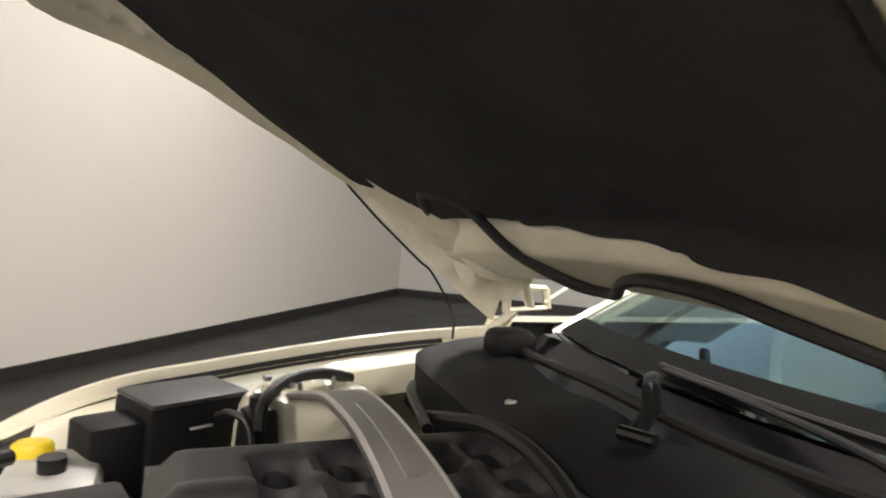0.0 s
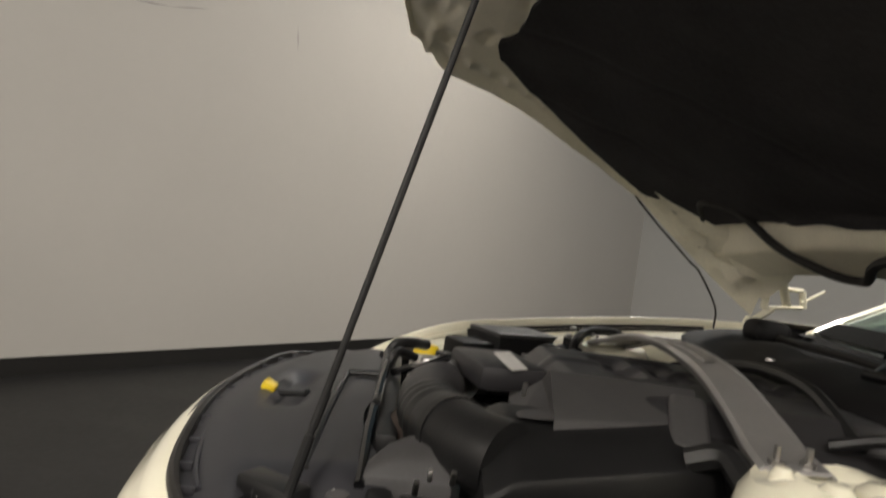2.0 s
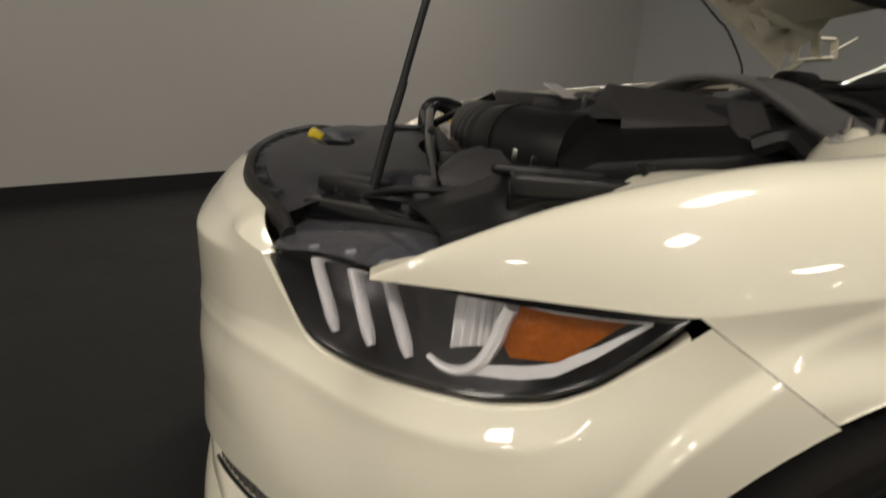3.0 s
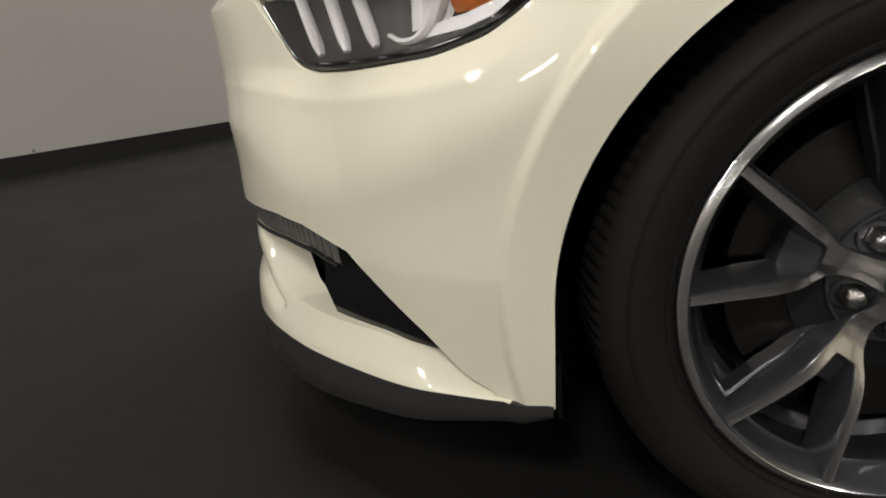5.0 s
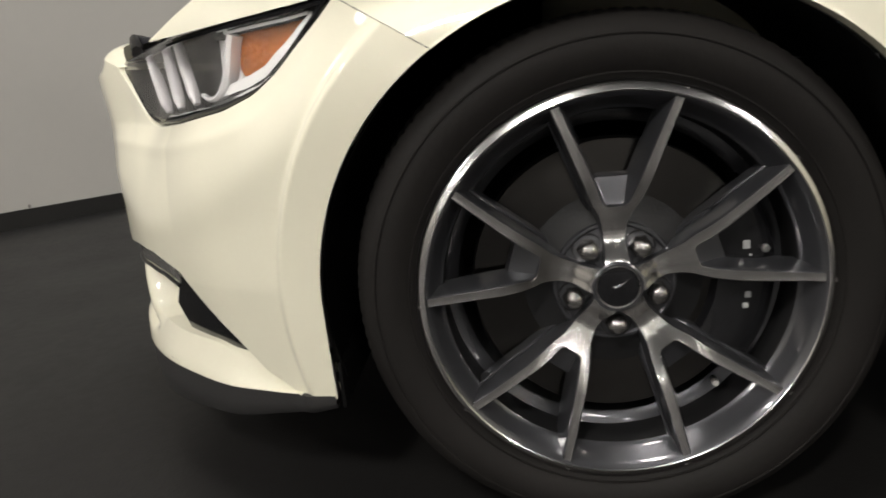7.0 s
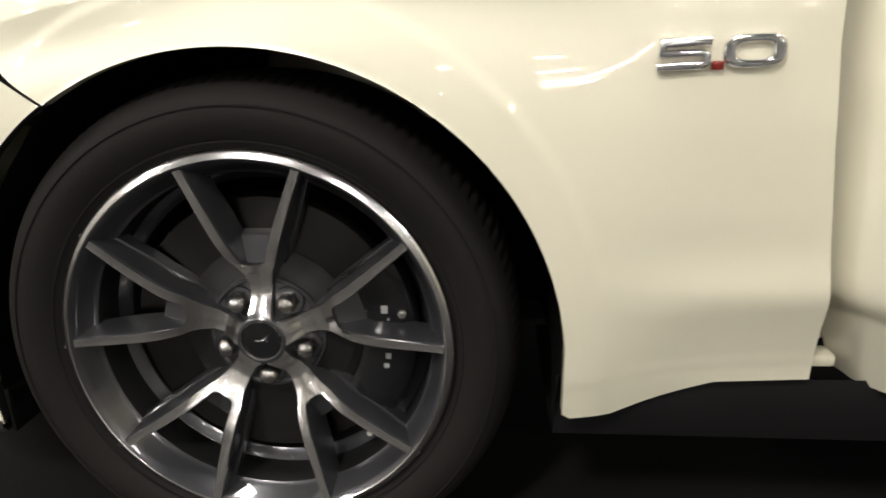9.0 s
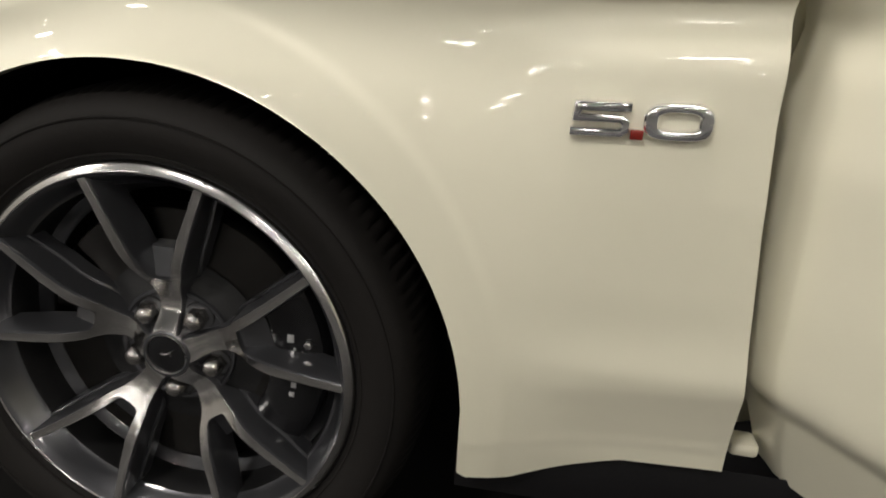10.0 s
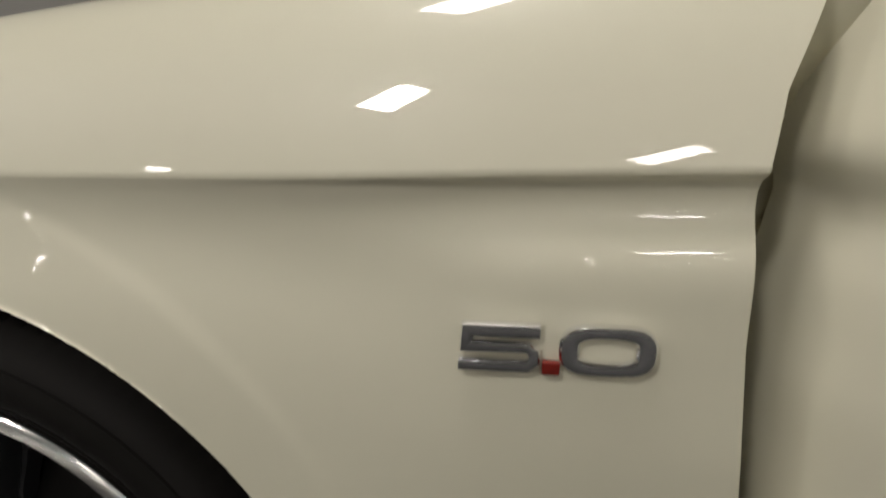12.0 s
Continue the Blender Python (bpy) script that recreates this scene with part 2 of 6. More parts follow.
def block(bm, centre, size, bevel=0.006, turn=None, mat=0, seg=2, taper=None):
    """A box with rounded edges; taper shrinks its top."""
    g = bmesh.ops.create_cube(bm, size=1.0)["verts"]
    for v in g:
        t = taper if taper and v.co.z > 0 else 1.0
        v.co = Vector((v.co.x * size[0] * t, v.co.y * size[1] * t, v.co.z * size[2]))
    es, fs = list({e for v in g for e in v.link_edges}), None
    if bevel:
        fs = bmesh.ops.bevel(bm, geom=es, offset=bevel, segments=seg, affect="EDGES", profile=0.5)["faces"]
    vs = {v for f in (fs or []) for v in f.verts} | {v for v in g if v.is_valid}
    m = (turn or Matrix()).to_4x4()
    for v in vs:
        v.co = Vector(centre) + m.to_3x3() @ v.co
    for f in {f for v in vs for f in v.link_faces}:
        f.material_index = mat
    return vs


def lathe(bm, prof, n=72, mat=0, centre=(0, 0, 0)):
    """Turns (radius, depth) pairs round the y axis."""
    c = Vector(centre)
    rows = [[c + Vector((r * math.cos(a), d, r * math.sin(a))) for a in (2 * math.pi * k / n for k in range(n))] for r, d in prof]
    return sheet(bm, rows, True, mat)


def empty(name):
    ob = new(name)
    ob.empty_display_size = 0.1
    return ob


# ---------------------------------------------------------------- hall


def slab(name, pts, lo, hi, mat, label, thick=0.12, away=None, kind="structure"):
    """A wall over a plan line from lo to hi, thick on its far side."""
    a, b = Vector(pts[0]), Vector(pts[1])
    d = (b - a).normalized()
    n = Vector((d.y, -d.x, 0)) if away is None else Vector(away)
    bm = bmesh.new()
    q = [a, b, b + n * thick, a + n * thick]
    sheet(bm, [[Vector((p.x, p.y, z)) for p in q] for z in (lo, hi)], True)
    for z in (lo, hi):
        bm.faces.new([bm.verts.new((p.x, p.y, z)) for p in q])
    bmesh.ops.remove_doubles(bm, verts=bm.verts, dist=1e-5)
    return tagged(part(name, bm, mat, smooth=False), label, kind=kind)


LA, LB = 42.0, 26.0
bm = bmesh.new()
pts = [hall(-3, -3), hall(LA, -3), hall(LA, LB), hall(-3, LB)]
n = 24
sheet(bm, [[pts[0].lerp(pts[1], i / n).lerp(pts[3].lerp(pts[2], i / n), j / n) for j in range(n + 1)] for i in range(n + 1)])
tagged(part("floor", bm, FLOOR, smooth=False), "matt charcoal painted hall floor with faint scuffs", kind="structure")
partition = slab("wall_partition", (hall(0, 0), hall(LA, 0)), 0, 3.74, WALL, "warm light grey painted partition wall with faint scuffs", away=-D2)
for name, a0, z0, a1, z1, w in (("scuff", 7.582, 2.549, 7.553, 2.386, 0.005), ("scuff", 8.835, 2.292, 8.589, 2.335, 0.004), ("scuff", 8.589, 2.335, 8.324, 2.416, 0.003), ("scuff", 9.765, 0.122, 9.745, 0.116, 0.012)):
    bm = bmesh.new()
    p, q = hall(a0, 0.003, z0), hall(a1, 0.003, z1)
    mid, along = (p + q) / 2, (q - p)
    side = along.cross(D2).normalized() * w
    sheet(bm, [[p, mid + side, q], [p + D2 * 0.001, mid - side, q + D2 * 0.001]])
    part(name, bm, SCUFF, partition, smooth=False)
slab("wall_far", (hall(0, 0), hall(0, LB)), 0, 5.52, WALL2, "grey painted lower part of the far wall", away=D1)
slab("trim", (hall(0.004, 0), hall(0.004, LB)), 5.52, 5.80, INSUL, "white cap band along the far wall", thick=0.2, away=D1)
slab("wall_upper", (hall(-0.15, 0), hall(-0.15, LB)), 5.80, 9.3, INSUL, "white insulated upper wall of the steel building", away=D1)
slab("wall_back", (hall(LA, -3), hall(LA, LB)), 0, 9.3, WALL2, "grey wall closing the hall", away=-D1)
slab("wall_side", (hall(-3, LB), hall(LA, LB)), 0, 9.3, WALL2, "grey wall closing the hall", away=D2)
slab("wall_outer", (hall(-3, -2.6), hall(LA, -2.6)), 0, 9.3, INSUL, "white insulated outer wall beyond the partition", away=-D2)
slab("wall_end", (hall(-3, -3), hall(-3, 0.5)), 0, 9.3, INSUL, "white insulated outer wall beyond the partition", away=D1)
slab("baseboard", (hall(0.02, 0.018), hall(LA, 0.018)), 0, 0.105, BOARD, "black vinyl base along the partition", thick=0.018, away=-D2)
slab("baseboard", (hall(0.018, 0.02), hall(0.018, LB)), 0, 0.105, BOARD, "black vinyl base along the far wall", thick=0.018, away=D1)
slab("ceiling", (hall(-3, -3), hall(LA, -3)), 9.2, 9.3, CEIL, "grey roof lining of the steel hall", thick=LB + 3, away=D2)
slab("trim", (hall(0, 0.02), hall(LA, 0.02)), 3.74, 3.98, BROWN, "dark brown steel beam along the partition top", thick=0.2, away=-D2)


def girt(name, a, b, z, label):
    bm = bmesh.new()
    d = (Vector(b) - Vector(a))
    mid = (Vector(a) + Vector(b)) / 2
    ang = Matrix.Rotation(math.atan2(d.y, d.x), 3, "Z")
    for dz, h, w in ((0.0, 0.36, 0.02), (0.18, 0.02, 0.16), (-0.18, 0.02, 0.16)):
        block(bm, mid + Vector((0, 0, z + dz)), (d.length, w, h), 0, ang)
    return tagged(part(name, bm, BROWN, smooth=False), label, "steel beam", kind="structure")


girt("steel_beam", hall(0.1, 0), hall(0.1, LB), 5.93, "dark brown steel beam across the far wall")
bm = bmesh.new()
p = hall(0.12, 4.17, 7.4)
for off, s in ((0, (0.02, 0.24, 2.6)), (0.11, (0.2, 0.02, 2.6)), (-0.11, (0.2, 0.02, 2.6))):
    block(bm, p + D2 * off, s, 0, Matrix.Rotation(math.atan2(D1.y, D1.x), 3, "Z"))
tagged(part("steel_column", bm, BROWN, smooth=False), "dark brown steel column on the far wall", "steel column", kind="structure")
girt("steel_beam", hall(0.3, 0), hall(LA, 0.0) , 9.0, "dark roof beam over the partition")


def ceiling_light(p, far=None):
    top = empty("ceiling_light")
    top.location = p
    bm = bmesh.new()
    R = Matrix.Rotation(math.atan2(D1.y, D1.x), 3, "Z")
    w, d = (0.36, 0.20) if far else (1.20, 0.50)
    block(bm, (0, 0, 0.03), (w + 0.08, d + 0.06, 0.07), 0.01, R)
    part("housing", bm, SILVER, top)
    if far:
        bm = bmesh.new()
        block(bm, (0, 0, -0.012), (w, d, 0.012), 0, R)
        part("diffuser", bm, far, top, "lit white diffuser")
    for s in (-0.4, 0.4):
        bm = bmesh.new()
        q = D1 * s * w
        tube(bm, [(q.x, q.y, 0.06), (q.x, q.y, 9.2 - p.z)], 0.006, 6)
        part("hanger", bm, STEEL, top)
    return tagged(top, "hanging white hall light with a lit flat diffuser", "ceiling light", "hall ceiling lights")


# a fixture at every lamp, the added fill ones too
for a, b, z, watts in LAMPS:
    ceiling_light(hall(a, b, z))
for i in range(7):
    for j in range(4):
        ceiling_light(hall(5.6 + 3.2 * i, 13.0 + 3.2 * j, 5.0), TUBE)
for i in range(5):
    for j in range(7):
        ceiling_light(hall(27.0 + 3.2 * i, 1.2 + 3.4 * j, 5.0), TUBE)

# unseen daylight strip assumed in the roof beside the partition; tints the windscreen's reflection
for k in range(4):
    bm = bmesh.new()
    block(bm, hall(-1.2 + 2.02 * k, 0.6, 9.17), (2.0, 5.2, 0.02), 0, Matrix.Rotation(math.atan2(D1.y, D1.x), 3, "Z"))
    tagged(part("skylight", bm, SKYLIGHT, smooth=False), "assumed translucent bluish daylight sheet in the roof, out of view", kind="structure")

# ---------------------------------------------------------------- car: body surfaces
car = tagged(empty("car"), "cream white sports coupe, bonnet propped open, driver's door ajar", "car")

WHEEL_Z, ARCH = 0.335, 0.372
FX = [-0.62, -0.55, -0.45, -0.35, -0.25, -0.10, 0.10, 0.30, 0.50, 0.72]
FTOP_Y = [0.764, 0.778, 0.790, 0.797, 0.800, 0.802, 0.802, 0.800, 0.795, 0.785]
FTOP_Z = [0.700, 0.742, 0.790, 0.826, 0.850, 0.873, 0.906, 0.935, 0.955, 0.970]
SH_X = [-0.62, -0.326, -0.2, 0.0, 0.27, 0.45, 0.65, 0.72]
SH_Y = [0.764, 0.893, 0.908, 0.912, 0.928, 0.936, 0.935, 0.933]
SH_Z = [0.700, 0.720, 0.752, 0.779, 0.7905, 0.8000, 0.8095, 0.8125]
BOT_X = [0.30, 0.45, 0.50, 0.577, 0.72]
BOT_Z = [0.252, 0.256, 0.275, 0.302, 0.310]


def eased_table(xs, ys, spread, n=600):
    """The same curve with its corners rounded off."""
    xn = np.linspace(xs[0], xs[-1], n)
    off = np.linspace(-2, 2, 161)
    w = np.exp(-off * off / 2)
    yn = np.zeros(n)
    for i, x in enumerate(xn):
        room = min(spread, (x - xs[0]) / 2, (xs[-1] - x) / 2)
        yn[i] = float((np.interp(x + off * room, xs, ys) * w).sum() / w.sum())
    return xn, yn


SH_T, SH_Y = eased_table(SH_X, SH_Y, 0.03)
SH_X, SH_Z = eased_table(SH_X, SH_Z, 0.03)
FX_T, FTOP_Y = eased_table(FX, FTOP_Y, 0.05)
FX, FTOP_Z = eased_table(FX, FTOP_Z, 0.05)


def ease(t):
    t = min(1.0, max(0.0, t))
    return t * t * (3 - 2 * t)


FULL = eased_table([0.2, 0.30, 0.380, 0.405, 0.430, 0.52, 0.62, 0.72], [0.885, 0.915, 0.928, 0.933, 0.939, 0.946, 0.947, 0.941], 0.005)
PLAIN = eased_table([0.2, 0.30, 0.42, 0.55, 0.63, 0.69, 0.73, 0.78], [0.925, 0.938, 0.944, 0.946, 0.944, 0.937, 0.927, 0.911], 0.03)
BAND = eased_table([0.2, 0.40, 0.50, 0.58, 0.64, 0.73], [0.888, 0.899, 0.911, 0.925, 0.930, 0.922], 0.03)


def side_y(x, z):
    """Half width of the flank below the shoulder crease."""
    ys, zs = interp(x, SH_X, SH_Y), interp(x, SH_X, SH_Z)
    k = ease((x - 0.22) / 0.35)
    full = interp(z, *FULL)
    plain = interp(z, *PLAIN)
    kk = ease((x - 0.36) / 0.2)
    y = full * kk + plain * (1 - kk)
    # crease that climbs towards the door
    zc, kc = interp(x, [0.33, 0.45, 0.72], [0.372, 0.396, 0.421]), ease((x - 0.40) / 0.15)
    y += kc * 0.0092 * (math.exp(-(((z - zc) / 0.052) ** 2)) if z > zc else max(0.0, 1 - (zc - z) / 0.068))
    y -= 0.0014 * ease((interp(x, [0.39, 0.55, 0.70], [0.301, 0.326, 0.341]) - z) / 0.006)
    q = min(1.0, max(0.0, (zs - z) / 0.09))
    near = ease((x + 0.05) / 0.1) * (1 - ease((x - 0.22) / 0.2))
    t = ease(q) * (1 - near) + (1 - (1 - q) ** 2) * near
    y = ys * (1 - t) + y * t
    y -= 0.013 * k * math.exp(-(((zs - z - 0.022) / 0.024) ** 2)) * ease((zs - z) / 0.006)
    y -= 0.014 * ease(-x / 0.22) * ease((zs - z) / 0.06)
    r = math.hypot(x - 0.004, z - WHEEL_Z)
    y += (0.0034 - 0.0019 * ease((x + 0.1) / 0.2)) * (1 - ease((r - 0.434) / 0.016)) * ease((0.80 - z) / 0.06)
    return y


def fender_top(x, s):
    """From the bonnet gap (s=0) over the crown to the shoulder (s=1)."""
    a = Vector((interp(x, FX, FTOP_Y), interp(x, FX, FTOP_Z)))
    b = Vector((interp(x, SH_X, SH_Y), interp(x, SH_X, SH_Z)))
    c = Vector((a.x + (b.x - a.x) * 0.66, a.y + 0.006 * ease((x + 0.62) / 0.3)))
    return a * (1 - s) ** 2 + c * 2 * s * (1 - s) + b * s * s


ARCH_K = 0.372 / 0.386


def cut_arch(bm, cx, r, side):
    """Trims the skin to the wheel opening, then rolls the lip inwards."""
    step = 0.012
    for v in bm.verts:
        v.co.x = cx + (v.co.x - cx) * ARCH_K
    for v in bm.verts:
        dx, dz = v.co.x - cx, v.co.z - WHEEL_Z
        d = math.hypot(dx, dz)
        if v.co.z < 0.36 and abs(dx) < r and abs(dx) > r - step:
            v.co.x = cx + math.copysign(r, dx)
        elif r - step < d < r and v.co.z >= 0.33:
            v.co.x, v.co.z = cx + dx * r / d, WHEEL_Z + dz * r / d
    def inside(p):
        dx, dz = p.x - cx, p.z - WHEEL_Z
        return (math.hypot(dx, dz) < r - 1e-4 and p.z >= WHEEL_Z - 0.02) or (abs(dx) < r - 1e-4 and p.z < WHEEL_Z)
    bmesh.ops.delete(bm, geom=[f for f in bm.faces if inside(f.calc_center_median())], context="FACES")
    rim = [e for e in bm.edges if e.is_boundary and all(abs(math.hypot(v.co.x - cx, max(0, v.co.z - WHEEL_Z)) - r) < 0.004 for v in e.verts)]
    ex = bmesh.ops.extrude_edge_only(bm, edges=rim)["geom"]
    for v in (g for g in ex if isinstance(g, bmesh.types.BMVert)):
        v.co.y -= side * 0.018
    for v in bm.verts:
        v.co.x = cx + (v.co.x - cx) / ARCH_K


def fender(side):
    bm = bmesh.new()
    xs = np.linspace(-0.615, 0.69, 230)
    rows = []
    for x in xs:
        rows.append([(x, side * p.x, p.y) for p in (fender_top(x, s) for s in 1 - (1 - np.linspace(0, 1, 18)) ** 1.5)])
    sheet(bm, rows)
    # rolled edge into the bonnet gap
    sheet(bm, [[(x, side * (interp(x, FX, FTOP_Y) - d), interp(x, FX, FTOP_Z) - h * ease((x + 0.612) / 0.13)) for x in xs] for d, h in ((0, 0), (0.004, 0.004), (0.004, 0.03), (0.03, 0.034))])
    low = bmesh.new()
    xl = [x for x in xs if x > -0.37]
    rows = []
    for x in xl:
        zs, zb = interp(x, SH_X, SH_Z), interp(x, BOT_X, BOT_Z)
        rows.append([(x, side * side_y(x, z), z) for z in (zs + (zb - zs) * s for s in np.linspace(0, 1, 110) ** 1.25)])
    sheet(low, rows)
    bmesh.ops.bisect_plane(low, geom=low.verts[:] + low.edges[:] + low.faces[:], plane_co=(-0.326, 0, 0.722), plane_no=(-0.541, 0, -0.841), clear_outer=True)
    cut_arch(low, 0.004, ARCH, side)
    me = bpy.data.meshes.new("low")
    low.to_mesh(me)
    low.free()
    bm.from_mesh(me)
    bpy.data.meshes.remove(me)
    bmesh.ops.remove_doubles(bm, verts=bm.verts, dist=0.0006)
    # rear edge turned in towards the door gap
    edge = [e for e in bm.edges if e.is_boundary and all(v.co.x > 0.688 for v in e.verts)]
    ex = bmesh.ops.extrude_edge_only(bm, edges=edge)["geom"]
    for v in (g for g in ex if isinstance(g, bmesh.types.BMVert)):
        v.co.y -= side * 0.03
        v.co.x -= 0.004
    # the door gap leans back towards the top of the wing
    for v in bm.verts:
        w = ease((v.co.x - 0.30) / 0.39)
        z = v.co.z
        v.co.x += w * interp(z, [0.25, 0.42, 0.60, 0.70, 0.80, 0.86, 0.95, 1.0], [0.002, -0.010, -0.032, -0.040, -0.041, -0.030, 0.01, 0.03])
    if side > 0:
        for v in bm.verts:
            v.co.z += 0.012 * ease((v.co.z - 0.7) / 0.15)
    return part("front_wing", bm, PAINT, car, sharp=75)


for s in (-1, 1):
    fender(s)

# ---------------------------------------------------------------- bumper
LOW_PLAN = [(-0.19, 0.934), (-0.28, 0.928), (-0.37, 0.914), (-0.44, 0.893), (-0.50, 0.868), (-0.56, 0.838), (-0.623, 0.790), (-0.69, 0.732), (-0.741, 0.678), (-0.795, 0.606), (-0.838, 0.528), (-0.868, 0.43), (-0.893, 0.30), (-0.912, 0.15), (-0.917, 0.0)]
TOP_PLAN = [(-0.19, 0.924), (-0.26, 0.914), (-0.335, 0.893), (-0.43, 0.856), (-0.50, 0.822), (-0.56, 0.783), (-0.62, 0.732), (-0.67, 0.678), (-0.722, 0.640), (-0.778, 0.592), (-0.828, 0.520), (-0.863, 0.43), (-0.892, 0.30), (-0.914, 0.15), (-0.920, 0.0)]
NU = 280
low_curve = [p for p in smooth_path([(x, y, 0) for x, y in LOW_PLAN], 10)]
top_curve = [p for p in smooth_path([(x, y, 0) for x, y in TOP_PLAN], 10)]
UC = len(low_curve) - 1
LEDGE = eased_table([-0.93, -0.72, -0.66, -0.60, -0.50, -0.44, -0.40, -0.36, -0.30], [0.604, 0.590, 0.581, 0.584, 0.597, 0.615, 0.640, 0.683, 0.72], 0.02)


def plan(u, z):
    """Point of the nose's skin: u runs 0 at the wheel opening to 1 on the middle line."""
    k = u * UC
    i = min(int(k), UC - 1)
    lo, hi = low_curve[i].lerp(low_curve[i + 1], k - i), top_curve[i].lerp(top_curve[i + 1], k - i)
    zs = interp((lo.x + hi.x) / 2, [-0.62, -0.45, -0.36], [0.42, 0.50, 0.56])
    t = ease((z - zs) / interp(zs, [0.42, 0.56], [0.20, 0.165]))
    p = lo.lerp(hi, t)
    n = Vector((-(0.3 + 0.7 * ease(u * 1.6)), 1 - ease(u * 1.5), 0)).normalized()
    # ledge under the lamp: a ridge that runs round the nose
    d = interp(p.x, *LEDGE) - z
    rise = min(1.0, max(0.0, d / 0.030))
    rise = rise + 0.18 * math.exp(-(((d - 0.032) / 0.012) ** 2))
    p = p + n * 0.0085 * rise * (1 - ease((d - 0.04) / 0.13)) * ease((-0.375 - p.x) / 0.09) * (1 - 0.5 * ease((-0.72 - p.x) / 0.08))
    p = p + n * (0.012 * min(1.0, max(0.0, (z - 0.575) / 0.095)) - 0.007 * ease((z - 0.50) / 0.06)) * ease((-0.72 - p.x) / 0.08)
    p = p - n * 0.85 * max(0, z - 0.674) * ease((-0.762 - p.x) / 0.06)
    p = p + n * 0.015 * ease((-0.725 - p.x) / 0.06) * ease((p.x + 0.92) / 0.08) * interp(z, [0.45, 0.50, 0.545, 0.575, 0.60, 0.66, 0.70], [0, 0.38, 0.72, 0.86, 0.95, 0.86, 0.60])
    if z < 0.36:
        p = p - n * (0.36 - z) * 0.10
    r = math.hypot(p.x - 0.004, z - WHEEL_Z)
    if p.x > -0.46 and r < 0.47:
        # flat band round the wheel opening
        k = 1 - ease((r - 0.436) / 0.012)
        band = interp(z, *BAND) + 0.003 + 0.10 * (0.438 - max(r, 0.375))
        p.y = p.y * (1 - k) + band * k
    return p


def u_at(x):
    """The u at which the lower plan reaches x."""
    xs = [p.x for p in low_curve]
    return float(np.interp(-x, [-v for v in xs], np.linspace(0, 1, UC + 1)))


# headlight's lower edge, as (x on the upper plan, height); forward of it the bonnet edge
HL_X = [-0.748, -0.728, -0.706, -0.687, -0.66, -0.60, -0.50, -0.44, -0.40, -0.36, -0.326, -0.31]
HL_Z = [0.680, 0.650, 0.618, 0.590, 0.581, 0.584, 0.597, 0.615, 0.640, 0.683, 0.722, 0.732]
NOSE_X = [-0.91, -0.88, -0.84, -0.792, -0.748]
NOSE_Z = [0.722, 0.720, 0.712, 0.700, 0.682]
HL_X, HL_Z = (list(v) for v in eased_table(HL_X, HL_Z, 0.009, 60))
US = list(np.linspace(0, 1, NU))


def top_edge(u):
    x = plan(u, 0.66).x
    return interp(x, NOSE_X + HL_X[1:], NOSE_Z + HL_Z[1:])


def mouth_top(u):
    """Upper edge of the corner intake."""
    x = plan(u, 0.35).x
    return interp(x, [-0.91, -0.80, -0.741, -0.69, -0.623, -0.535, -0.493, -0.455], [0.385, 0.392, 0.397, 0.393, 0.372, 0.285, 0.236, 0.215])


def bumper_bottom(u):
    x = plan(u, 0.25).x
    return interp(x, [-0.455, -0.39, -0.30], [0.212, 0.203, 0.203])


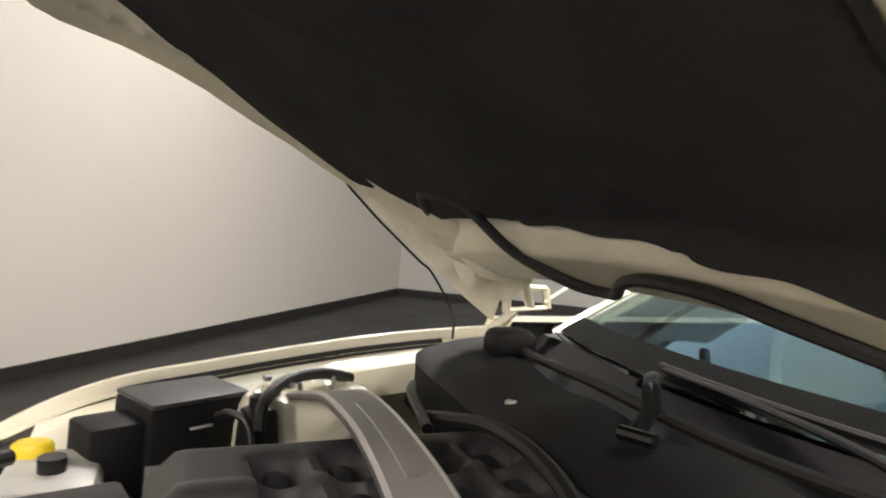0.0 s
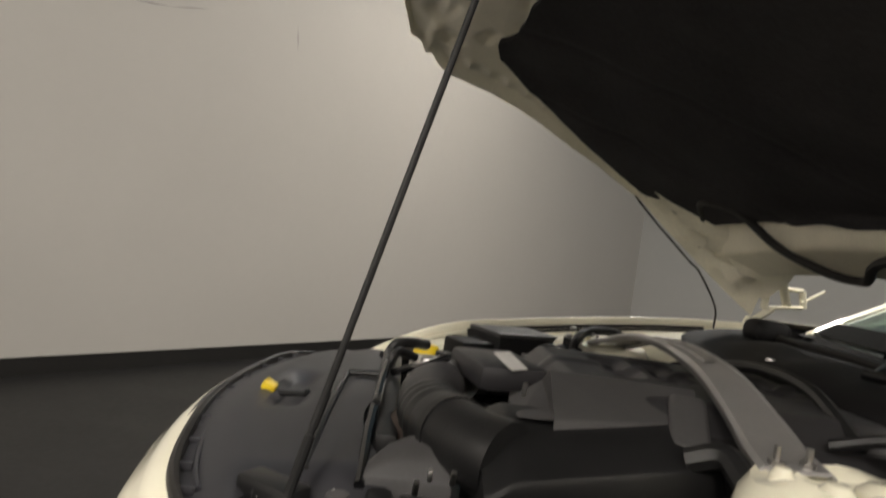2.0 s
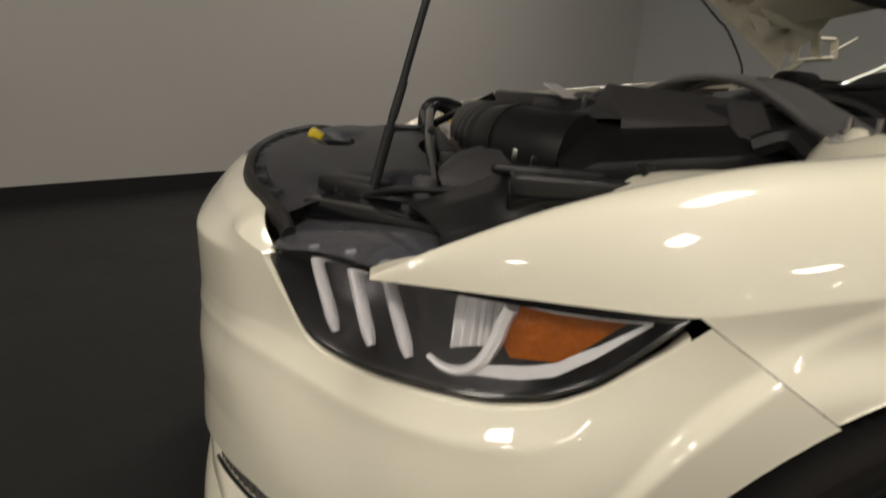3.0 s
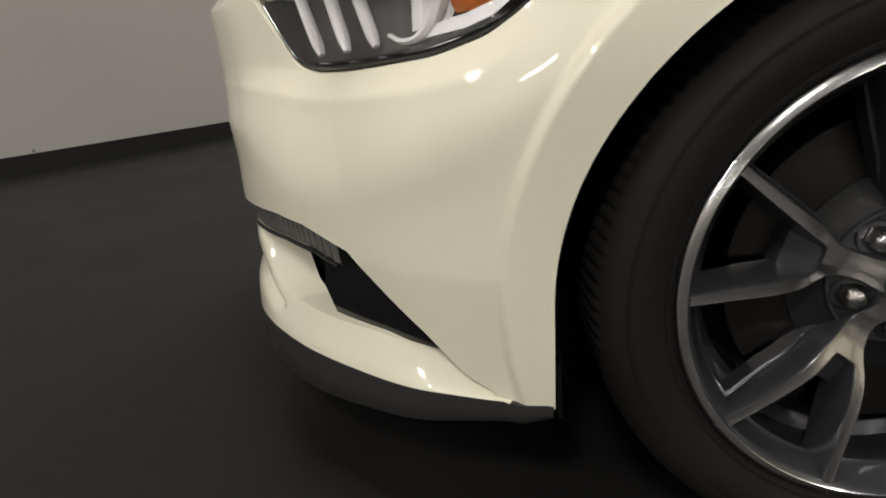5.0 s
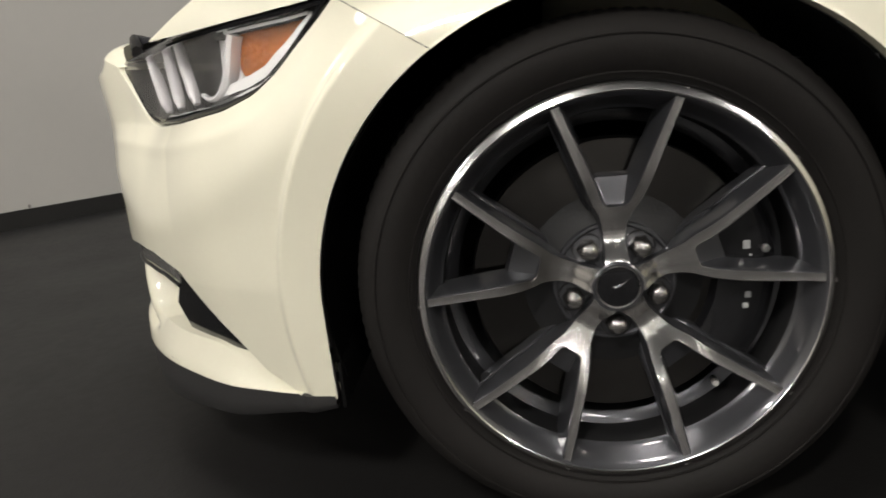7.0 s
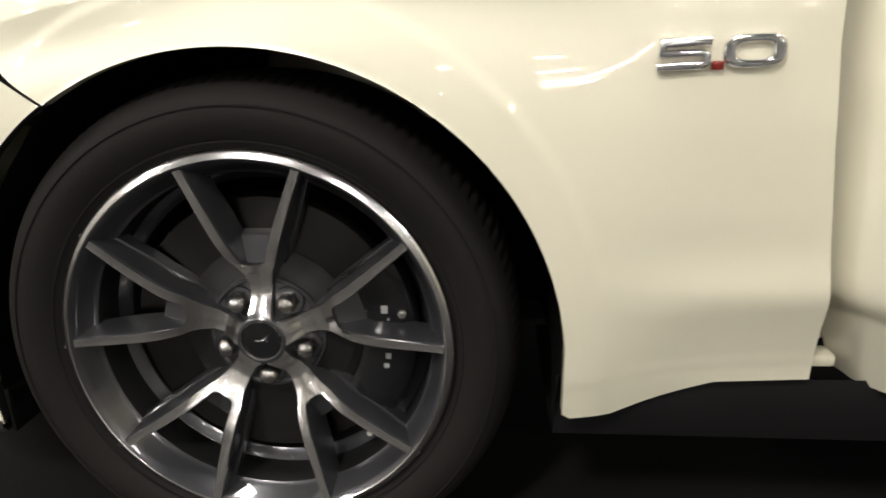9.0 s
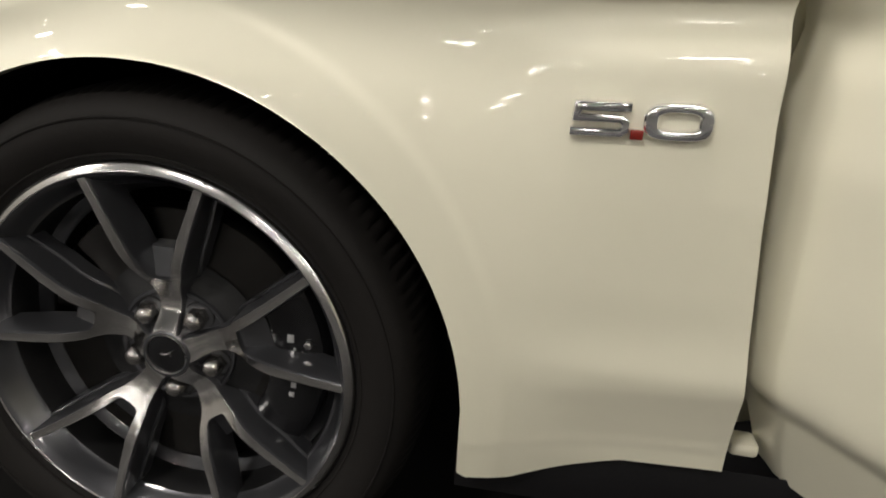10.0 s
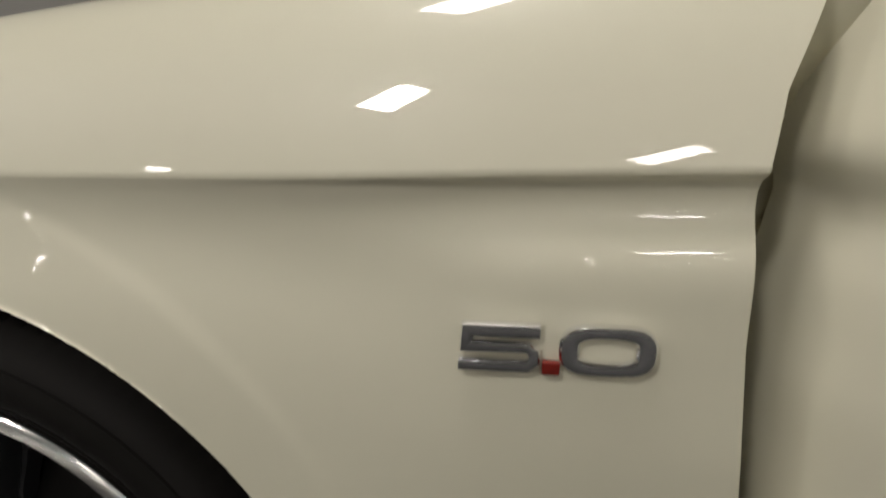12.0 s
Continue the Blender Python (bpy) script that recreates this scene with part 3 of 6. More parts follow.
def bumper():
    bm = bmesh.new()
    for side in (-1, 1):
        rows = []
        for u in US:
            zt, zb = top_edge(u), max(mouth_top(u), bumper_bottom(u)) if plan(u, 0.3).x < -0.455 else bumper_bottom(u)
            row = []
            for s in np.linspace(0, 1, 84):
                z = zt + (zb - zt) * s
                p = plan(u, z)
                row.append((p.x, side * p.y, z))
            p = plan(u, zb)
            q = Vector((p.x, p.y, zb)) + Vector((0.055 * ease((-0.42 - p.x) / 0.06), -0.03, 0.012))
            row.append((q.x, side * q.y, q.z))
            rows.append(row)
        sheet(bm, rows)
        # flange turned in under the lamp
        rows = []
        for u in US:
            if not -0.756 < plan(u, 0.66).x < -0.34:
                continue
            z = top_edge(u)
            p, d = plan(u, z), plan(min(u + 0.004, 1), z) - plan(u - 0.004, z)
            inward = Vector((-d.y, d.x, 0)).normalized()
            inward = inward if inward.x > 0 else -inward
            rows.append([(q.x, side * q.y, h) for q, h in ((p, z), (p + inward * 0.003, z + 0.0012), (p + inward * 0.012, z + 0.0010), (p + inward * 0.040, z - 0.004))])
        sheet(bm, rows)
        # rounded brow turned in over the slam panel
        rows = []
        for u in US:
            if plan(u, 0.66).x > -0.745:
                continue
            z = top_edge(u)
            p = plan(u, z)
            inward = Vector((0.9, -0.25, 0)).normalized() * interp(p.x, [-0.88, -0.80, -0.745], [1.0, 0.85, 0.35])
            f = ease((-0.745 - plan(u, 0.66).x) / 0.06)
            rows.append([(q.x, side * q.y, z + f * h) for q, h in ((p, 0), (p + inward * 0.010, 0.007), (p + inward * 0.024, 0.013), (p + inward * 0.038, 0.016), (p + inward * 0.048, 0.015), (p + inward * 0.052, -0.02))])
        sheet(bm, rows)
    bmesh.ops.bisect_plane(bm, geom=bm.verts[:] + bm.edges[:] + bm.faces[:], plane_co=(-0.3264, 0, 0.7212), plane_no=(0.541, 0, 0.841), clear_outer=True)
    bmesh.ops.remove_doubles(bm, verts=bm.verts, dist=0.0006)
    bmesh.ops.recalc_face_normals(bm, faces=bm.faces)
    for v in bm.verts:
        v.co.x = 0.004 + (v.co.x - 0.004) * ARCH_K
    for side in (-1, 1):
        half = [v for v in bm.verts if v.co.y * side > 0]
        for v in half:
            dx, dz = v.co.x - 0.004, v.co.z - WHEEL_Z
            d = math.hypot(dx, dz)
            if v.co.x > -0.42 and v.co.z >= WHEEL_Z and d < ARCH:
                v.co.x, v.co.z = 0.004 + dx * ARCH / d, WHEEL_Z + dz * ARCH / d
            elif v.co.x > -ARCH + 0.004 and v.co.z < WHEEL_Z:
                v.co.x = -ARCH + 0.004
    on = lambda v: abs(math.hypot(v.co.x - 0.004, v.co.z - WHEEL_Z) - ARCH) < 2e-4 if v.co.z >= WHEEL_Z else abs(v.co.x + ARCH - 0.004) < 2e-4
    bmesh.ops.delete(bm, geom=[f for f in bm.faces if all(on(v) for v in f.verts)], context="FACES")
    bmesh.ops.remove_doubles(bm, verts=bm.verts, dist=0.0008)
    rim = [e for e in bm.edges if e.is_boundary and all(on(v) for v in e.verts)]
    ex = bmesh.ops.extrude_edge_only(bm, edges=rim)["geom"]
    for v in (g for g in ex if isinstance(g, bmesh.types.BMVert)):
        v.co.y -= math.copysign(0.016, v.co.y)
    # turned-in edge coloured black: shade of the wheel opening put into the paint
    for f in (g for g in ex if isinstance(g, bmesh.types.BMFace)):
        f.material_index = 1
    for v in bm.verts:
        v.co.x = 0.004 + (v.co.x - 0.004) / ARCH_K
    return part("front_bumper", bm, [PAINT, BLACK], car)


front_bumper = bumper()


def lip_plan(u, out=0.0):
    p = plan(u, 0.30)
    n = Vector((-(0.35 + 0.65 * ease(u * 1.6)), 1 - ease(u * 1.5), 0)).normalized()
    return p + n * out


def lower_lip():
    """The body-coloured lower blade under the corner intakes."""
    bm = bmesh.new()
    for side in (-1, 1):
        rows = []
        for u in np.linspace(u_at(-0.44), 1, 140):
            x = lip_plan(u).x
            zt = interp(x, [-0.91, -0.865, -0.826, -0.814, -0.799, -0.787, -0.768, -0.69, -0.62, -0.54, -0.49, -0.44], [0.346, 0.346, 0.342, 0.330, 0.300, 0.270, 0.254, 0.254, 0.256, 0.244, 0.232, 0.214])
            zb = interp(x, [-0.91, -0.80, -0.70, -0.60, -0.50, -0.44], [0.195, 0.196, 0.198, 0.200, 0.205, 0.206])
            out = interp(x, [-0.91, -0.80, -0.70, -0.60, -0.50, -0.44], [0.000, 0.000, -0.003, -0.006, -0.008, -0.012])
            tuck = 0.016 * ease((-0.768 - x) / 0.03)
            h = zt - zb
            prof = [(-0.075, zt + 0.004), (-0.040, zt), (-0.024 + 0.5 * tuck, zt - 0.003)] + [((0.9 * tuck - 0.024) * (1 - q) ** 1.6 - 1.5 * tuck * math.exp(-(((q - 0.46) / 0.14) ** 2)) + 0.008 * q, zt - 0.003 - (h - 0.006) * q) for q in np.linspace(0.06, 1, 18)] + [(0.004, zb), (-0.03, zb)]
            rows.append([(p.x, side * p.y, z) for p, z in ((lip_plan(u, out + o), z) for o, z in prof)])
        sheet(bm, rows)
    bmesh.ops.remove_doubles(bm, verts=bm.verts, dist=0.0006)
    return part("lower_lip", bm, PAINT, car)


lower_lip()


def chin():
    bm = bmesh.new()
    for side in (-1, 1):
        rows = []
        for u in np.linspace(u_at(-0.365), 1, 80):
            x = lip_plan(u).x
            zt = 0.208
            zb = interp(x, [-0.91, -0.75, -0.66, -0.58, -0.47, -0.37], [0.112, 0.122, 0.137, 0.149, 0.172, 0.190])
            out = interp(x, [-0.91, -0.80, -0.70, -0.60, -0.50, -0.38], [0.004, 0.004, 0.003, 0.000, -0.004, -0.008])
            prof = ((-0.04, zt), (out, zt), (out + 0.001, (zt + zb) / 2), (out - 0.002, zb + 0.006), (out - 0.008, zb), (out - 0.10, zb + 0.01))
            rows.append([(min(p.x, -0.384), side * p.y, z) for p, z in ((lip_plan(u, o), z) for o, z in prof)])
        sheet(bm, rows)
    bmesh.ops.remove_doubles(bm, verts=bm.verts, dist=0.0006)
    return part("chin_spoiler", bm, CHIN_PL, car, "matt charcoal plastic chin spoiler")


chin()


def intake(side):
    """Dark back of the corner intake with its fog lamp strip."""
    bm = bmesh.new()
    rows = []
    for u in np.linspace(u_at(-0.46), u_at(-0.845), 38):
        p = plan(u, 0.32)
        q = p + Vector((0.06, -0.05, 0))
        rows.append([(q.x, side * q.y, z) for z in np.linspace(0.20, 0.42, 6)])
    sheet(bm, rows)
    back = part("bumper_intake", bm, BLACK, car)
    bm = bmesh.new()
    rows = []
    for i, u in enumerate(np.linspace(u_at(-0.652), u_at(-0.825), 69)):
        k = plan(u, 0.38)
        d = 0.0016 * (i % 4 in (1, 2))
        rows.append([(k.x + o[0] + d, side * (k.y + o[1]), mouth_top(u) + h) for o, h in (((0.018, -0.010), 0.008), ((0.010, -0.006), -0.004), ((0.011, -0.0065), -0.020), ((0.013, -0.0075), -0.038))])
    sheet(bm, rows)
    fog = part("fog_lamp", bm, FOG, back, "slim ribbed fog lamp strip")
    bm = bmesh.new()
    edge = []
    for u in np.linspace(u_at(-0.655), u_at(-0.828), 34):
        k = plan(u, 0.38)
        edge.append((k.x + 0.010, side * (k.y - 0.006), mouth_top(u) - 0.040))
    tube(bm, edge, 0.0030, 8)
    part("fog_lamp_edge", bm, BLACK, fog, "thin black edge")
    bm = bmesh.new()
    rows = []
    for u in np.linspace(u_at(-0.50), u_at(-0.70), 18):
        k = plan(u, 0.32)
        rows.append([(k.x + o[0], side * (k.y + o[1]), z) for o, z in (((0.03, -0.02), 0.36), ((0.018, -0.012), 0.30), ((0.03, -0.02), 0.25))])
    sheet(bm, rows)
    part("intake_blank", bm, GLOSS_BLACK, back)


for s in (-1, 1):
    intake(s)


def grille():
    bm = bmesh.new()
    w = 0.40
    rows = [[(-0.85 + 0.05 * abs(y) / w, y, z) for y in np.linspace(-w, w, 20)] for z in np.linspace(0.20, 0.40, 4)]
    sheet(bm, rows)
    return part("lower_grille", bm, BLACK, car)


grille()

# ---------------------------------------------------------------- headlights


def skin_at(x, z, inset=0.0):
    """Point of the upper nose skin at x and height z, set back by inset."""
    xs = [p.x for p in top_curve]
    u = float(np.interp(-x, [-v for v in xs], np.linspace(0, 1, UC + 1)))
    k = u * UC
    i = min(int(k), UC - 1)
    a, b = top_curve[i], top_curve[i + 1]
    p = a.lerp(b, k - i)
    d = (b - a).normalized()
    n = Vector((d.y, -d.x, 0))
    if n.y > 0:
        n = -n
    p = p + n * (inset + 0.30 * max(0, z - 0.60) * 0.25)
    return Vector((p.x, p.y, z))


def wing_edge(x):
    return interp(x, [-0.756, -0.70, -0.66, -0.609, -0.50, -0.40, -0.36, -0.326], [0.684, 0.694, 0.700, 0.703, 0.709, 0.714, 0.718, 0.722])


def lamp_low(x):
    return interp(x, HL_X, HL_Z)


def patch(bm, side, x0, x1, lo, hi, inset, nx=24, nz=8, mat=0):
    rows = []
    for x in np.linspace(x0, x1, nx):
        a, b = lo(x), hi(x)
        rows.append([(p.x, side * p.y, p.z) for p in (skin_at(x, a + (b - a) * s, inset) for s in np.linspace(0, 1, nz))])
    sheet(bm, rows, mat=mat)


def headlight(side):
    bm = bmesh.new()
    patch(bm, side, -0.744, -0.328, lambda x: lamp_low(x) + 0.002, wing_edge, 0.075)
    # floor and roof of the bucket
    for edge in (lambda x: lamp_low(x) + 0.002, wing_edge):
        sheet(bm, [[(p.x, side * p.y, p.z) for p in (skin_at(x, edge(x), i) for x in np.linspace(-0.744, -0.328, 24))] for i in (0.003, 0.075)])
    body = part("headlight", bm, LAMP_GREY, car, "swept headlight with three light bars and an amber corner lamp")
    # smoky top of the lamp that lies under the bonnet
    bm = bmesh.new()
    rows = []
    for x in np.linspace(-0.744, -0.44, 26):
        a = skin_at(x, wing_edge(x) - 0.004 * ease((x + 0.62) / 0.03), 0.002)
        rows.append([(a.x + d * 0.55, side * (a.y - d), a.z + h) for d, h in ((0, 0), (0.02, 0.012), (0.06, 0.022), (0.12, 0.028))])
    sheet(bm, rows)
    part("lamp_top", bm, SMOKE, body, "smoky grey glossy top of the lamp").visible_shadow = False
    # rim round the lens
    bm = bmesh.new()
    loop = [skin_at(x, lamp_low(x) + 0.006, 0.003) for x in np.linspace(-0.737, -0.335, 40)] + [skin_at(x, wing_edge(x) - 0.005, 0.003) for x in np.linspace(-0.335, -0.61, 26)]
    tube(bm, [(p.x, side * p.y, p.z) for p in loop], [interp(p.x, [-0.70, -0.60], [0.0026, 0.0036]) for p in loop], 6)
    part("lamp_rim", bm, GLOSS_BLACK, body)
    for bar in (0, 1, 2):
        bm = bmesh.new()
        xa, xb = -0.703 + 0.040 * bar, -0.666 + 0.042 * bar
        a, b = skin_at(xa, wing_edge(xa) + 0.002, 0.024), skin_at(xb, 0.607 + 0.004 * bar, 0.020)
        tube(bm, [(p.x, side * p.y, p.z) for p in (a.lerp(b, t) for t in np.linspace(0, 1.05, 9))], [0.0070, 0.0076, 0.0082, 0.0086, 0.0088, 0.0088, 0.0088, 0.0084, 0.0050], 10, flat=0.8)
        part("light_bar", bm, WHITEBAR, body, "slanted milky light bar")
    # black surround under the lens
    bm = bmesh.new()
    patch(bm, side, -0.739, -0.332, lambda x: lamp_low(x) + 0.003, lambda x: min(wing_edge(x) - 0.002, lamp_low(x) + interp(x, [-0.75, -0.70, -0.60, -0.33], [0.002, 0.004, 0.009, 0.012])), 0.006, 60, 5)
    patch(bm, side, -0.60, -0.335, lambda x: wing_edge(x) - 0.009, lambda x: wing_edge(x) - 0.002, 0.006, 24, 3)
    part("surround", bm, GLOSS_BLACK, body)
    bm = bmesh.new()
    patch(bm, side, -0.490, -0.378, lambda x: interp(x, [-0.490, -0.485, -0.435, -0.378], [0.650, 0.640, 0.646, 0.702]), lambda x: wing_edge(x) - 0.015, 0.026, 18, 6)
    part("indicator", bm, AMBER, body, "faceted amber indicator reflector")
    # ribbed bowl beside the indicator
    bm = bmesh.new()
    rows = []
    for k in range(33):
        x = -0.552 + 0.062 * k / 32
        ins = 0.046 + 0.016 * math.sin(math.pi * k / 32) - 0.0020 * (k % 4 in (1, 2))
        lo = interp(x, [-0.552, -0.51, -0.490], [0.624, 0.632, 0.655])
        rows.append([(p.x, side * p.y, p.z) for p in (skin_at(x, lo + (wing_edge(x) - 0.012 - lo) * q, ins) for q in np.linspace(0, 1, 7))])
    sheet(bm, rows)
    bowl = part("reflector", bm, SILVER, body, "ribbed silver lamp reflector bowl")
    bm = bmesh.new()
    hook = [(-0.560, 0.622), (-0.545, 0.615), (-0.525, 0.617), (-0.508, 0.631), (-0.497, 0.655), (-0.491, 0.680), (-0.486, 0.694)]
    tube(bm, [(p.x, side * p.y, p.z) for p in (skin_at(q.x, q.z, 0.018) for q in smooth_path([(x, 0, z) for x, z in hook], 5))], [0.0045 + 0.0090 * ease(k / 20) for k in range(31)], 8, flat=0.6)
    part("lamp_trim", bm, SILVER, bowl, "curved satin trim")
    bm = bmesh.new()
    line = ([-0.520, -0.468, -0.438, -0.405, -0.362], [0.616, 0.625, 0.636, 0.662, 0.703])
    patch(bm, side, -0.520, -0.362, lambda x: interp(x, *line), lambda x: interp(x, *line) + interp(x, [-0.52, -0.48, -0.42, -0.36], [0.010, 0.014, 0.014, 0.005]), 0.014, 30, 4)
    patch(bm, side, -0.500, -0.365, lambda x: wing_edge(x) - 0.0135, lambda x: wing_edge(x) - 0.0100, 0.012, 20, 2)
    part("lamp_trim", bm, SILVER, bowl, "bright trim strip under the indicator")
    bm = bmesh.new()
    patch(bm, side, -0.742, -0.330, lambda x: lamp_low(x) + 0.003, wing_edge, 0.001, 40, 10)
    lens = part("lens", bm, LENS, body, "clear headlight lens", solid=0.003)
    lens.visible_shadow = False


for s in (-1, 1):
    headlight(s)

# ---------------------------------------------------------------- wheel


def make_wheel():
    """Alloy wheel round the y axis, outer face towards -y, hub at the origin."""
    Y0 = 0.897
    bm = bmesh.new()
    lathe(bm, [(0.2575, Y0 - 0.904), (0.2572, Y0 - 0.9095), (0.2560, Y0 - 0.9115), (0.2520, Y0 - 0.9140), (0.2466, Y0 - 0.9162), (0.2455, Y0 - 0.9150)], n=144, mat=1)
    lathe(bm, [(0.2455, Y0 - 0.9150), (0.2425, Y0 - 0.9120), (0.238, Y0 - 0.904), (0.2300, Y0 - 0.886), (0.2270, Y0 - 0.882), (0.2250, Y0 - 0.880)], n=144)
    # barrel walls black to stand for groove shade, with a painted inner shoulder
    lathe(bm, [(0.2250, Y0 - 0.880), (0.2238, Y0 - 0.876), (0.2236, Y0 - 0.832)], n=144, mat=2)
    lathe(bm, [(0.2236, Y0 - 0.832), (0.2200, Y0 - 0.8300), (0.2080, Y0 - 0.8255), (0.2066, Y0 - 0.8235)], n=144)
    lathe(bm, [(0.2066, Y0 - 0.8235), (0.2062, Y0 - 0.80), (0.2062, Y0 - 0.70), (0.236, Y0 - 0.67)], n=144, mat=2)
    lathe(bm, [(0.2580, Y0 - 0.906), (0.262, Y0 - 0.90), (0.255, Y0 - 0.88)], n=120)
    # hub
    lathe(bm, [(0.0285, Y0 - 0.8885), (0.0310, Y0 - 0.8885), (0.0330, Y0 - 0.8870)], n=60)
    lathe(bm, [(0.0330, Y0 - 0.8870), (0.0385, Y0 - 0.872), (0.050, Y0 - 0.862), (0.074, Y0 - 0.858), (0.0765, Y0 - 0.8605), (0.080, Y0 - 0.8600), (0.083, Y0 - 0.852), (0.083, Y0 - 0.80)], n=60)
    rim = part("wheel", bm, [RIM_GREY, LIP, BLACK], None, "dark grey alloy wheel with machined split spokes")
    # one split spoke, five times: outer edge, inner edge and depth of its face along the radius
    bm = bmesh.new()
    R_OUT, W_OUT = [0.028, 0.036, 0.050, 0.065, 0.080, 0.090, 0.098, 0.106, 0.115, 0.142, 0.172, 0.205, 0.2425], [0.0168, 0.0152, 0.0130, 0.0138, 0.0165, 0.0192, 0.0228, 0.0278, 0.0318, 0.0420, 0.0535, 0.0662, 0.0818]
    R_IN, W_IN = [0.1040, 0.1044, 0.1054, 0.1075, 0.1120, 0.1220, 0.142, 0.172, 0.205, 0.2425], [0.0, 0.0085, 0.0122, 0.0150, 0.0174, 0.0212, 0.0288, 0.0410, 0.0552, 0.0712]
    R_Y, D_Y = [0.028, 0.034, 0.044, 0.056, 0.070, 0.088, 0.101, 0.114, 0.125, 0.142, 0.172, 0.205, 0.2425], [-0.8880, -0.8862, -0.8790, -0.8690, -0.8672, -0.8745, -0.8830, -0.8925, -0.8988, -0.9050, -0.9088, -0.9112, -0.9132]
    er, et = Vector((0, 0, 1)), Vector((-1, 0, 0))
    radii = list(np.linspace(0.029, 0.1039, 18)) + [0.1040, 0.1044, 0.1054, 0.1075, 0.1120] + list(np.linspace(0.120, 0.2425, 14))
    for s in (-1, 1):
        face, wall, inner = [], [], []
        for rad in radii:
            w, y = interp(rad, R_OUT, W_OUT), Y0 + interp(rad, R_Y, D_Y)
            i = interp(rad, R_IN, W_IN) if rad >= 0.104 else 0.0
            lean = interp(rad, [0.028, 0.05, 0.09, 0.12, 0.16, 0.24], [0.001, 0.003, 0.0045, 0.005, 0.005, 0.004])
            dep = interp(rad, [0.034, 0.07, 0.10, 0.17, 0.24], [0.012, 0.022, 0.032, 0.036, 0.026])
            at = lambda lat, dy: er * rad + et * (s * lat) + Vector((0, y + dy, 0))
            face.append([at(i + (w - i) * k, 0.0006 * (1 - abs(2 * k - 1))) for k in (0, 0.33, 0.66, 1)])
            wall.append([at(w, 0), at(w + 0.0010, 0.0012), at(w + 0.0022, 0.006), at(w + lean, dep), at(w + lean + 0.0022, dep - 0.0012), at(w + lean + 0.0045, dep + 0.001), at(w + lean + 0.0055, dep + 0.022)])
            if rad >= 0.104:
                inner.append([at(i, 0), at(max(0, i - 0.0010), 0.0012), at(max(0, i - 0.0020), 0.006), at(max(0, i - 0.0085), dep), at(max(0, i - 0.0095), dep + 0.016)])
        sheet(bm, face, mat=1)
        sheet(bm, wall)
        sheet(bm, inner)
    bmesh.ops.remove_doubles(bm, verts=bm.verts, dist=0.00005)
    # sloping floor of the pocket between the arms
    rows = []
    for rad, hw, y in ((0.1042, 0.0085, -0.8800), (0.1058, 0.0120, -0.8775), (0.112, 0.0175, -0.8750), (0.126, 0.0225, -0.8715), (0.140, 0.0280, -0.8670), (0.142, 0.0285, -0.8630), (0.143, 0.0285, -0.835)):
        rows.append([er * rad + et * (hw * t) + Vector((0, Y0 + y, 0)) for t in (-1, -0.5, 0, 0.5, 1)])
    sheet(bm, rows)
    spoke = part("spoke", bm, [RIM_GREY, MACHINED], rim, "split spoke with a bright machined face")
    for k in range(1, 5):
        o = spoke.copy()
        scene.collection.objects.link(o)
        o.rotation_euler = (0, radians(72 * k), 0)
    # tyre
    bm = bmesh.new()
    prof = [(0.252, -0.900), (0.262, -0.908), (0.272, -0.9165), (0.285, -0.9225), (0.300, -0.9245), (0.314, -0.920), (0.324, -0.912), (0.3315, -0.900), (0.337, -0.885), (0.3410, -0.862), (0.3425, -0.83), (0.343, -0.80), (0.343, -0.78), (0.3425, -0.75), (0.341, -0.72), (0.331, -0.69), (0.300, -0.665), (0.262, -0.675)]
    rings = lathe(bm, [(r, Y0 + y) for r, y in prof], n=372)
    # notched tread shoulder
    for ring, (r, y) in zip(rings, prof):
        if 0.333 < r and y < -0.80:
            for k, v in enumerate(ring):
                if k % 3 == 0:
                    v.co.x, v.co.z = v.co.x * 0.990, v.co.z * 0.990
                    v.co.y += 0.002
    # raised rings
    for r, y in ((0.2665, -0.9130), (0.3085, -0.9235)):
        lathe(bm, [(r - 0.0016, Y0 + y + 0.002), (r - 0.0008, Y0 + y - 0.0006), (r + 0.0008, Y0 + y - 0.0006), (r + 0.0016, Y0 + y + 0.002)], n=144)
    part("tyre", bm, RUBBER, rim, "black low-profile tyre with fine sidewall rings")
    # cap with a plain running emblem
    bm = bmesh.new()
    lathe(bm, [(0.0005, Y0 - 0.8890), (0.020, Y0 - 0.8885), (0.0268, Y0 - 0.8870), (0.0270, Y0 - 0.880)], n=40)
    lathe(bm, [(0.0268, Y0 - 0.8870), (0.0271, Y0 - 0.8893), (0.0277, Y0 - 0.8895), (0.0284, Y0 - 0.8880)], n=48, mat=1)
    # slim emblem: a body that tapers forwards, with three thin strokes off it
    for pts, ws in (([(-0.0165, 0.0085), (-0.010, 0.0025), (-0.002, 0.0005), (0.006, 0.0022), (0.0125, 0.0075), (0.0165, 0.0070)], [0.0006, 0.0024, 0.0030, 0.0030, 0.0022, 0.0007]),
                    ([(-0.008, 0.001), (-0.012, -0.006), (-0.017, -0.0085)], [0.0016, 0.0010, 0.0005]),
                    ([(0.004, 0.001), (0.006, -0.006), (0.011, -0.0095)], [0.0014, 0.0009, 0.0005])):
        rows = []
        for (x, z), w in zip(pts, ws):
            rows.append([((-x * 0.9 + h * 0.42) * 0.8, d, (h * 0.9 - x * 0.42) * 0.8) for h, d in ((z - w, Y0 - 0.8893), (z, Y0 - 0.8902), (z + w, Y0 - 0.8893))])
        sheet(bm, rows, mat=2)
